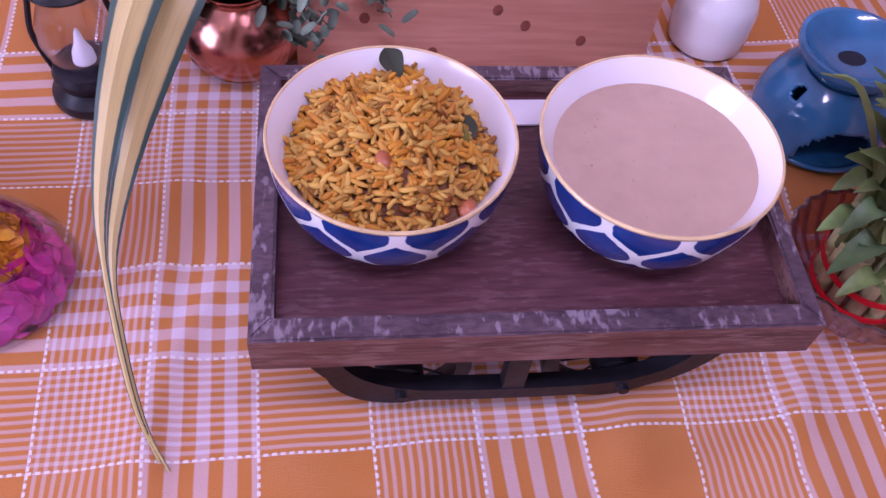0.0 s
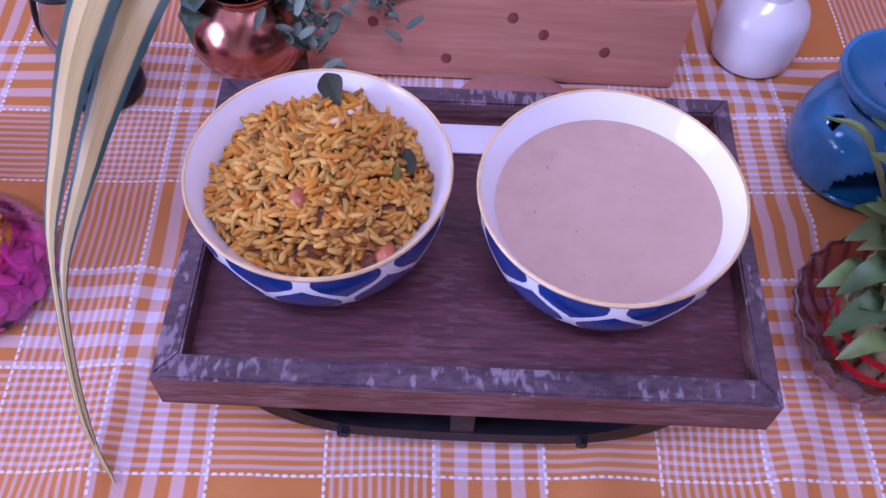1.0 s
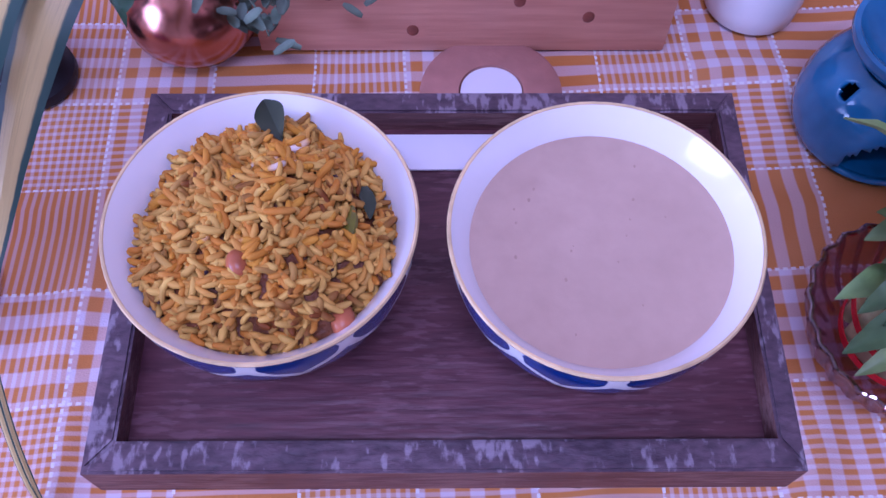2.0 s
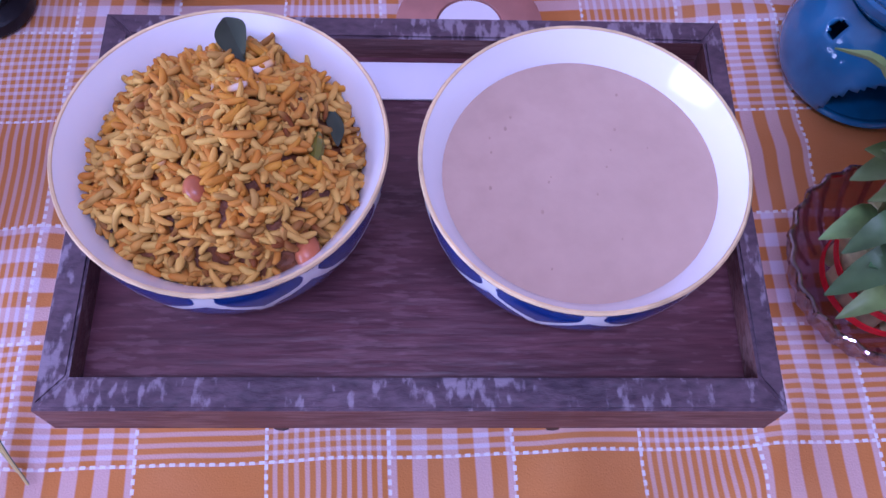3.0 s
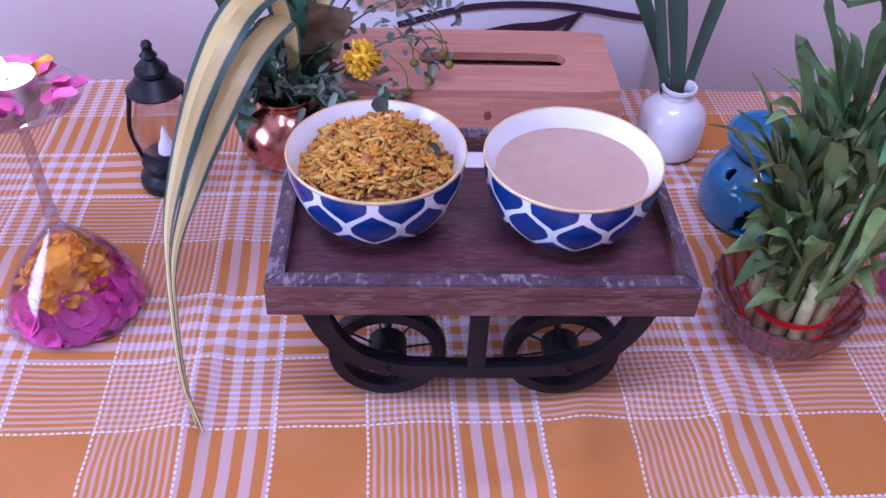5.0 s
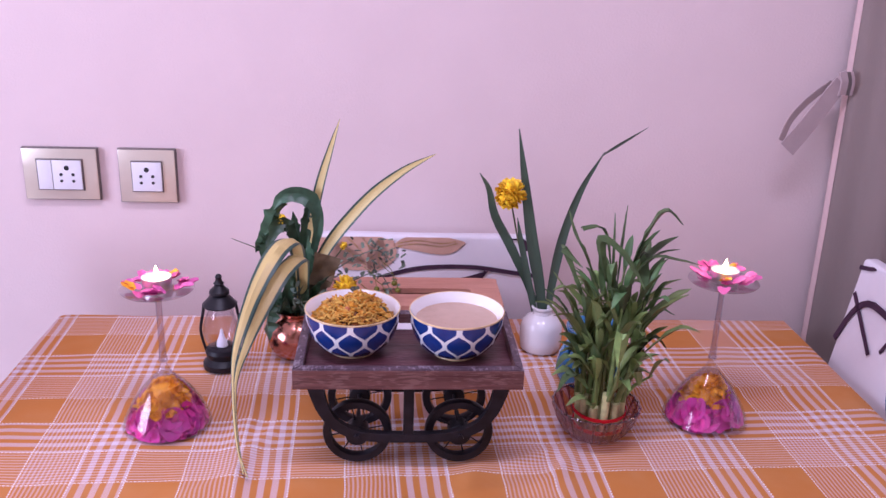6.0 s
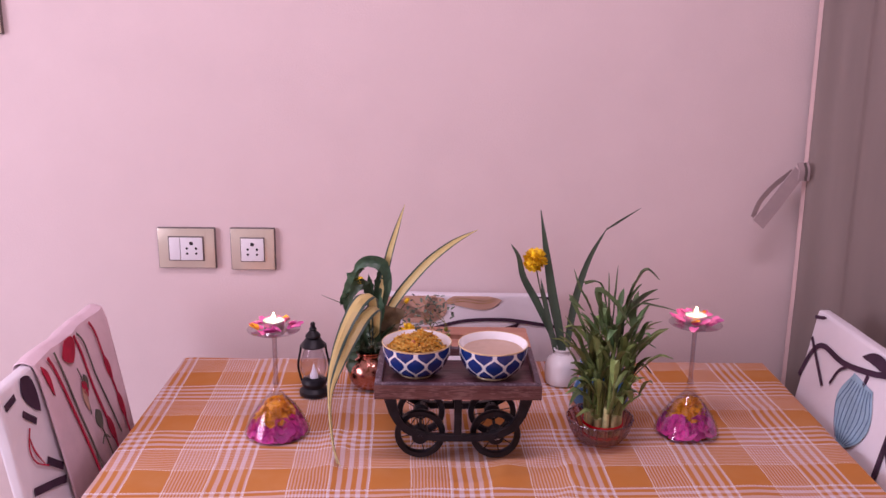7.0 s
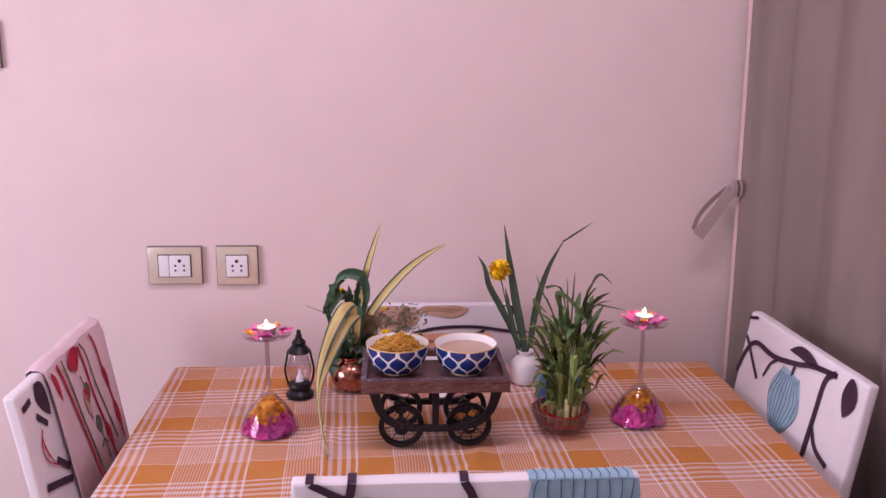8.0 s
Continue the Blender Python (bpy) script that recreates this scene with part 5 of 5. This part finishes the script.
for pts, w in (([(0.232, 0.388, 0.775), (0.222, 0.388, 0.85), (0.203, 0.386, 0.935), (0.186, 0.384, 1.03), (0.171, 0.382, 1.12)], 0.0205),
               ([(0.226, 0.392, 0.775), (0.210, 0.394, 0.84), (0.172, 0.396, 0.92), (0.142, 0.396, 0.975), (0.13, 0.394, 1.02), (0.114, 0.39, 1.047)], 0.0155),
               ([(0.236, 0.39, 0.775), (0.240, 0.39, 0.85), (0.252, 0.389, 0.94), (0.275, 0.388, 1.02), (0.308, 0.386, 1.085)], 0.0165),
               ([(0.305, 0.386, 1.080), (0.33, 0.384, 1.098), (0.372, 0.382, 1.126)], 0.006),
               ([(0.224, 0.384, 0.775), (0.205, 0.382, 0.85), (0.186, 0.38, 0.93), (0.176, 0.379, 0.978)], 0.012)):
    part("leaf", blade(pts, taper(w, 0.08, 0.55, 0.4), 20, 0.22, across=(1, 0.2, 0)), M_sword, sw)


def pompon(name, at, r, material, label, n=110, face=None):
    t = thing(name, at, label, "flower")
    hb = bmesh.new()
    bmesh.ops.create_icosphere(hb, subdivisions=2, radius=r * 0.55, matrix=Matrix.Translation(at))
    part("heart", hb, material, t)
    pb = bmesh.new()
    for k in range(n):
        z = 1 - 2 * (k + 0.5) / n
        a = k * 2.39996
        d = Vector((math.sqrt(1 - z * z) * math.cos(a), math.sqrt(1 - z * z) * math.sin(a), z))
        if face and d.dot(face) < -0.1:
            continue
        petal(pb, Vector(at) + d * r * 0.45, d + Vector((rng.gauss(0, 0.25), rng.gauss(0, 0.25), rng.gauss(0, 0.25))), d.orthogonal(), r * rng.uniform(0.45, 0.62), r * 0.4, 0.3, rng)
    o = part("petals", pb, material, t)
    o["kind"] = "stuff"
    return t


mg = pompon("marigold", (0.162, 0.376, 1.018), 0.025, M_yellow, "bright yellow marigold head on a thin stem", 150)
part("stem", tube([(0.166, 0.38, 0.998), (0.185, 0.384, 0.92), (0.224, 0.388, 0.79)], 0.0014, 8, 14), M_stem, mg)

# ---- bamboo in a glass bowl ----
GX, GY = 0.258, 0.104
gbw = thing("glass_bowl", (GX, GY, TABLE), "fluted pressed glass bowl with a pinkish tint", "bowl")
gl = lathe([(0.0, 0.006), (0.022, 0.0065), (0.036, 0.012), (0.046, 0.024), (0.053, 0.04), (0.0565, 0.0505), (0.0595, 0.0515), (0.0592, 0.049), (0.0555, 0.038), (0.049, 0.022), (0.039, 0.009), (0.026, 0.0035), (0.022, 0.0012), (0.019, 0.0012), (0.018, 0.003), (0.0, 0.0032)][::-1], (GX, GY, TABLE), 96, flute=0.02, flutes=24)
part("dish", gl, M_tint, gbw)
for k in range(24):
    a = 2 * math.pi * k / 24
    part("rib", tube([(GX + r * math.cos(a), GY + r * math.sin(a), TABLE + h) for r, h in ((0.034, 0.0075), (0.0445, 0.0165), (0.052, 0.03), (0.057, 0.045), (0.0592, 0.0496))], lambda t: 0.0012 + 0.0008 * t, 6, 12), M_tint, gbw)
part("rim", lathe([(0.0585 + 0.0016 * math.cos(a), 0.0512 + 0.0016 * math.sin(a)) for a in (k * math.pi / 4 for k in range(9))], (GX, GY, TABLE), 96, flute=0.02, flutes=24), M_rimglass, gbw, "thick scalloped glass rim")
bam = thing("bamboo_plant", (GX, GY, TABLE + 0.01), "bundle of lucky bamboo stalks with leaves tied by a red ribbon", "plant")
SX, SY = 0.264, 0.108
spots = [(0, 0)] + [(0.0135 * math.cos(k * math.pi / 3 + 0.2), 0.0135 * math.sin(k * math.pi / 3 + 0.2)) for k in range(6)] + [(0.0275 * math.cos(k * math.pi / 6), 0.0275 * math.sin(k * math.pi / 6)) for k in range(12)]
tops = []
for k, (dx, dy) in enumerate(spots):
    h = TABLE + 0.068 + rng.uniform(-0.016, 0.016)
    r = rng.uniform(0.0052, 0.0066)
    part("stalk", tube([(SX + dx, SY + dy, TABLE + 0.0145), (SX + dx * 1.08, SY + dy * 1.08, h)], lambda t, r=r: r, 10, 9), M_stalk, bam)
    if k > 6:
        for q_ in range(1 + k % 2):
            az, L = math.atan2(dy, dx) + rng.gauss(0, 0.8), rng.uniform(0.03, 0.05)
            d, root = Vector((math.cos(az), math.sin(az), 0)), Vector((SX + dx * 1.1, SY + dy * 1.1, h + rng.uniform(-0.004, 0.05)))
            part("leaf", blade([root, root + d * L * 0.4 + Vector((0, 0, L * 0.45)), root + d * L * 0.95 + Vector((0, 0, L * rng.uniform(0.1, 0.8)))], taper(rng.uniform(0.011, 0.017), 0.04, 0.2, 0.4), 8, 0.35, ruffle=0.25), M_leaf2, bam)
    tops.append(Vector((SX + dx * 1.08, SY + dy * 1.08, h)))
    out = Vector((dx, dy, 0))
    for j in range(2):
        a = rng.uniform(0, 6.28)
        b = tops[-1] + Vector((0.004 * math.cos(a), 0.004 * math.sin(a), -0.008))
        hgt = rng.uniform(0.04, 0.10) if j else rng.uniform(0.10, 0.18)
        tip = b + out * (0.55 if j else 0.35) + Vector((rng.gauss(0.07 * hgt, 0.008), rng.gauss(0, 0.008), hgt))
        mid = (b + tip) / 2 + Vector((rng.gauss(0, 0.004), rng.gauss(0, 0.004), 0))
        part("shoot", tube([b, mid, tip], lambda t: 0.0036 * (1 - 0.65 * t), 7, 10), M_leaf2, bam)
        nl = 4 if hgt > 0.1 else 2
        for i in range(nl):
            t = 0.42 + 0.58 * (i + 0.6) / nl
            root = b.lerp(tip, min(1, t))
            az = rng.uniform(0, 6.28) if out.length < 0.01 else math.atan2(out.y, out.x) + rng.gauss(0, 1.0)
            L = rng.uniform(0.045, 0.078) * (0.75 if i < 1 else 1.0)
            lean_ = rng.uniform(0.2, 0.95)
            d = Vector((math.cos(az), math.sin(az), 0))
            droop = rng.uniform(-0.05, 0.35)
            p1 = root + d * L * lean_ * 0.35 + Vector((0, 0, L * 0.42))
            p2 = root + d * L * lean_ * 0.75 + Vector((0, 0, L * 0.78))
            p3 = root + d * L * lean_ * 1.15 + Vector((0, 0, L * (1.02 - droop)))
            part("leaf", blade([root, p1, p2, p3], taper(rng.uniform(0.0105, 0.017), 0.04, 0.2, 0.4), 9, 0.35, twist=rng.uniform(-0.8, 0.8), ruffle=0.2), M_leaf if root.z > 0.925 else M_leaf2, bam)
for pts, w in (([(0.262, 0.108, 0.99), (0.245, 0.1, 1.05), (0.215, 0.09, 1.055), (0.235, 0.085, 1.06)], 0.012), ([(0.285, 0.11, 0.985), (0.302, 0.105, 1.04), (0.322, 0.1, 1.076), (0.345, 0.095, 1.06)], 0.024),
               ([(0.28, 0.105, 0.97), (0.31, 0.1, 1.012), (0.345, 0.095, 1.012), (0.376, 0.092, 1.006)], 0.012), ([(0.245, 0.1, 0.97), (0.222, 0.095, 1.02), (0.205, 0.09, 1.05), (0.196, 0.088, 1.08)], 0.016),
               ([(0.255, 0.1, 0.98), (0.235, 0.07, 1.045), (0.262, 0.055, 1.03), (0.29, 0.045, 0.99)], 0.022), ([(0.272, 0.11, 0.97), (0.274, 0.11, 1.03), (0.275, 0.11, 1.08)], 0.012)) + (([(0.264, 0.11, 0.96), (0.262, 0.11, 1.02), (0.26, 0.11, 1.07)], 0.012),
               ([(0.235, 0.1, 0.93), (0.21, 0.09, 0.99), (0.19, 0.08, 1.032), (0.215, 0.07, 1.01)], 0.02), ([(0.29, 0.1, 0.90), (0.32, 0.09, 0.945), (0.345, 0.085, 0.94)], 0.012), ([(0.235, 0.1, 0.85), (0.21, 0.085, 0.88), (0.192, 0.078, 0.865)], 0.018),
               ([(0.24, 0.09, 0.83), (0.215, 0.075, 0.86), (0.195, 0.07, 0.835)], 0.022), ([(0.238, 0.1, 0.84), (0.222, 0.092, 0.885), (0.203, 0.088, 0.91)], 0.022), ([(0.236, 0.1, 0.86), (0.226, 0.09, 0.91), (0.212, 0.086, 0.95)], 0.021)) + (([(0.24, 0.09, 0.83), (0.224, 0.08, 0.85), (0.206, 0.074, 0.86)], 0.02), ([(0.25, 0.085, 0.84), (0.243, 0.07, 0.88), (0.236, 0.06, 0.91)], 0.02), ([(0.23, 0.11, 0.9), (0.2, 0.11, 0.945), (0.176, 0.11, 0.966)], 0.013), ([(0.27, 0.09, 0.93), (0.265, 0.06, 0.98), (0.25, 0.045, 0.965)], 0.02), ([(0.30, 0.105, 0.86), (0.325, 0.1, 0.9), (0.345, 0.1, 0.885)], 0.02)):
    part("leaf", blade(pts, taper(w * 0.8, 0.04, 0.3, 0.42), 14, 0.35, ruffle=0.25), M_leaf, bam)
rb = bmesh.new()
for i in range(40):
    a0, a1 = 2 * math.pi * i / 40, 2 * math.pi * (i + 1) / 40
    q = []
    for a in (a0, a1):
        for r, h in ((0.0368, 0.0395), (0.0368, 0.0445), (0.0358, 0.0445), (0.0358, 0.0395)):
            q.append(rb.verts.new((SX + r * math.cos(a), SY + r * math.sin(a), TABLE + h + 0.002 * math.sin(a))))
    for k in range(4):
        rb.faces.new((q[k], q[(k + 1) % 4], q[4 + (k + 1) % 4], q[4 + k]))
bmesh.ops.remove_doubles(rb, verts=rb.verts, dist=1e-5)
part("ribbon", rb, M_ribbon, bam, "shiny red tie ribbon")
rb = bmesh.new()
for i in range(48):
    a0, a1 = 2 * math.pi * i / 48, 2 * math.pi * (i + 1) / 48
    q = []
    for a in (a0, a1):
        for r, h in ((0.0352, 0.0175), (0.0352, 0.0225), (0.0342, 0.0225), (0.0342, 0.0175)):
            q.append(rb.verts.new((SX + r * math.cos(a), SY + r * math.sin(a), TABLE + h)))
    for k in range(4):
        rb.faces.new((q[k], q[(k + 1) % 4], q[4 + (k + 1) % 4], q[4 + k]))
bmesh.ops.remove_doubles(rb, verts=rb.verts, dist=1e-5)
part("ribbon", rb, M_ribbon, bam)

# ---- copper pot with leaves and flowers ----
PX, PY = -0.171, 0.348
pot = thing("copper_pot", (PX, PY, TABLE), "round polished copper water pot", "pot")
part("body", lathe([(0.0, 0.0012), (0.024, 0.0012), (0.035, 0.008), (0.0445, 0.022), (0.047, 0.036), (0.0435, 0.052), (0.032, 0.064), (0.0252, 0.0698), (0.023, 0.069), (0.038, 0.05), (0.041, 0.036), (0.03, 0.01), (0.0, 0.004)], (PX, PY, TABLE), 64), M_copper, pot)
part("neck", lathe([(0.0252, 0.0699), (0.0246, 0.0725), (0.0255, 0.076), (0.030, 0.080), (0.0302, 0.0815), (0.028, 0.081), (0.0235, 0.0755), (0.023, 0.0701), (0.0252, 0.0699)], (PX, PY, TABLE), 64), M_copper, pot, "flared copper neck")
bq = thing("leaf_bouquet", (PX, PY, TABLE + 0.06), "wilting bunch of striped leaves, greens and yellow flowers", "bouquet")
for pts, w in (([(-0.166, 0.366, 0.80), (-0.164, 0.345, 0.90), (-0.163, 0.295, 0.957), (-0.168, 0.245, 0.983), (-0.185, 0.205, 0.976), (-0.206, 0.165, 0.940), (-0.222, 0.135, 0.895), (-0.227, 0.095, 0.862), (-0.222, 0.055, 0.823), (-0.214, 0.022, 0.788), (-0.204, 0.002, 0.757)], 0.030),
               ([(-0.163, 0.366, 0.80), (-0.158, 0.34, 0.88), (-0.154, 0.285, 0.94), (-0.160, 0.235, 0.957), (-0.178, 0.195, 0.945), (-0.199, 0.16, 0.908), (-0.216, 0.128, 0.870), (-0.2225, 0.086, 0.846), (-0.2185, 0.048, 0.812), (-0.210, 0.016, 0.777), (-0.198, -0.004, 0.756)], 0.026)):
    def wide(t, w=w):
        return w * (0.55 + 0.45 * min(1, t / 0.25)) if t < 0.42 else w * max(0.13, 1 - (t - 0.42) / 0.36) if t < 0.86 else w * max(0.05, 0.13 - 0.4 * (t - 0.86))
    part("striped_leaf", blade(pts, wide, 56, 0.28, across=(1, -0.3, 0), thick=0.0004, ruffle=0.12), M_blade, bq, "cream leaf with green edges hanging to the cloth")
for pts, w in (([(-0.166, 0.374, 0.80), (-0.158, 0.374, 0.90), (-0.136, 0.372, 1.015), (-0.118, 0.37, 1.08), (-0.102, 0.368, 1.132)], 0.018),
               ([(-0.158, 0.376, 0.80), (-0.134, 0.376, 0.905), (-0.070, 0.374, 0.995), (-0.01, 0.37, 1.05), (0.044, 0.366, 1.082)], 0.021)):
    part("striped_leaf", blade(pts, taper(w, 0.05, 0.6, 0.35), 26, 0.25, across=(1, -0.5, -0.4)), M_blade, bq, "cream leaf with green edges standing up")
for pts, w in (([(-0.150, 0.37, 0.90), (-0.137, 0.368, 0.965), (-0.145, 0.366, 1.002), (-0.168, 0.364, 1.015), (-0.192, 0.362, 1.010), (-0.206, 0.36, 0.99)], 0.024),
               ([(-0.186, 0.362, 1.003), (-0.203, 0.36, 0.986), (-0.211, 0.358, 0.958), (-0.217, 0.356, 0.93), (-0.220, 0.355, 0.903)], 0.027),
               ([(-0.168, 0.366, 0.92), (-0.182, 0.36, 0.965), (-0.203, 0.356, 0.96), (-0.216, 0.352, 0.925)], 0.021),
               ([(-0.205, 0.357, 0.965), (-0.222, 0.352, 0.945), (-0.232, 0.35, 0.925)], 0.014),
               ([(-0.16, 0.372, 0.86), (-0.157, 0.374, 0.95), (-0.150, 0.376, 1.003)], 0.017),
               ([(-0.165, 0.372, 0.86), (-0.172, 0.374, 0.94), (-0.176, 0.374, 0.985)], 0.014)) + (([(-0.18, 0.37, 0.83), (-0.205, 0.345, 0.85), (-0.214, 0.33, 0.81), (-0.207, 0.322, 0.772)], 0.03),
               ([(-0.165, 0.365, 0.83), (-0.172, 0.35, 0.90), (-0.166, 0.345, 0.945)], 0.02),
               ([(-0.155, 0.365, 0.83), (-0.148, 0.35, 0.90), (-0.15, 0.345, 0.955)], 0.017),
               ([(-0.176, 0.36, 0.82), (-0.182, 0.34, 0.85), (-0.176, 0.325, 0.90)], 0.02),
               ([(-0.15, 0.36, 0.82), (-0.135, 0.34, 0.84), (-0.12, 0.33, 0.815)], 0.02),
               ([(-0.16, 0.36, 0.82), (-0.152, 0.335, 0.85), (-0.13, 0.32, 0.865)], 0.018),
               ([(-0.17, 0.36, 0.82), (-0.165, 0.33, 0.84), (-0.15, 0.318, 0.88)], 0.016)) + (([(-0.178, 0.36, 0.82), (-0.19, 0.33, 0.838), (-0.185, 0.318, 0.865)], 0.018),
               ([(-0.15, 0.36, 0.825), (-0.142, 0.34, 0.87), (-0.118, 0.33, 0.895)], 0.014),
               ([(-0.185, 0.36, 0.82), (-0.2, 0.335, 0.84), (-0.2, 0.325, 0.88)], 0.02)):
    part("leaf", blade(pts, taper(w, 0.06, 0.35, 0.5), 18, 0.35, across=(1, 0.25, 0), twist=rng.uniform(-0.9, 0.9), ruffle=1.1), M_potleaf, bq, "dark drooping green leaf")
part("wilted_leaf", blade([(-0.15, 0.36, 0.84), (-0.134, 0.345, 0.88), (-0.120, 0.34, 0.925)], lambda t: 0.038 * (0.55 + 0.45 * t), 12, 0.25, across=(1, 0, 0), ruffle=0.8), M_wilt, bq, "brown wilted leaf")
part("twig", tube([(-0.172, 0.37, 0.86), (-0.22, 0.372, 0.915), (-0.272, 0.372, 0.94)], lambda t: 0.0016 * (1 - 0.7 * t), 6, 10), M_stem, bq)


def sprig(pts, n, leaf, spread):
    """A twig with many small oval leaves, one mesh."""
    bm = tube(pts, lambda t: 0.0012 * (1 - 0.5 * t), 5, 14)
    P = spline(pts, 40)
    for k in range(n):
        p = P[int(8 + 32 * k / n)] + Vector((rng.gauss(0, spread), rng.gauss(0, spread), rng.gauss(0, spread)))
        petal(bm, p, (rng.gauss(0, 1), rng.gauss(0, 1), rng.gauss(0.1, 0.7)), (0, 0, 1), leaf * rng.uniform(0.7, 1.3), leaf * 0.55, 0.1, rng)
    return bm


for pts, n, lf_, s_ in (([(-0.16, 0.37, 0.83), (-0.11, 0.37, 0.89), (-0.05, 0.366, 0.925), (-0.018, 0.362, 0.905)], 60, 0.011, 0.012), ([(-0.16, 0.36, 0.83), (-0.10, 0.35, 0.87), (-0.045, 0.345, 0.895), (-0.02, 0.34, 0.862)], 60, 0.010, 0.012),
                        ([(-0.16, 0.36, 0.82), (-0.12, 0.34, 0.855), (-0.07, 0.33, 0.84), (-0.055, 0.325, 0.815)], 44, 0.012, 0.010), ([(-0.165, 0.355, 0.825), (-0.145, 0.325, 0.85), (-0.12, 0.31, 0.828), (-0.112, 0.305, 0.80)], 44, 0.013, 0.011),
                        ([(-0.155, 0.36, 0.825), (-0.13, 0.33, 0.835), (-0.10, 0.318, 0.81)], 40, 0.014, 0.010), ([(-0.175, 0.36, 0.825), (-0.17, 0.335, 0.855), (-0.155, 0.32, 0.845)], 30, 0.013, 0.01)):
    part("sprig", sprig(pts, n, lf_, s_), M_greyleaf, bq, "grey-green sprig of small leaves")
fl = pompon("yellow_flower", (-0.094, 0.335, 0.876), 0.019, M_yellow, "yellow chrysanthemum flower in the bouquet", 130, Vector((0.0, -0.9, 0.3)))
part("stem", tube([(-0.094, 0.338, 0.874), (-0.12, 0.355, 0.85), (-0.155, 0.368, 0.82)], 0.0014, 6, 8), M_stem, fl)
fl = pompon("yellow_bud", (-0.192, 0.362, 0.976), 0.008, M_yellow, "small yellow bud among dark leaves", 40)
part("stem", tube([(-0.19, 0.363, 0.972), (-0.178, 0.366, 0.93), (-0.172, 0.37, 0.83)], 0.0012, 6, 8), M_stem, fl)
fl = pompon("yellow_bud", (-0.098, 0.372, 0.93), 0.007, M_yellow, "small faded yellow bud", 40)
part("stem", tube([(-0.099, 0.372, 0.927), (-0.13, 0.372, 0.88), (-0.158, 0.372, 0.82)], 0.0012, 6, 8), M_stem, fl)
for p in ((-0.045, 0.335, 0.872), (-0.03, 0.335, 0.853), (-0.018, 0.34, 0.88), (-0.05, 0.33, 0.845), (-0.012, 0.34, 0.868)):
    cbm = bmesh.new()
    bmesh.ops.create_icosphere(cbm, subdivisions=2, radius=0.0046, matrix=Matrix.Translation(p))
    tube([p, (p[0] - 0.004, p[1] + 0.004, p[2] + 0.02), (p[0] - 0.02, p[1] + 0.012, p[2] + 0.032)], 0.0006, 5, 6, bm=cbm)
    part("seed_head", cbm, M_chilli, bq)
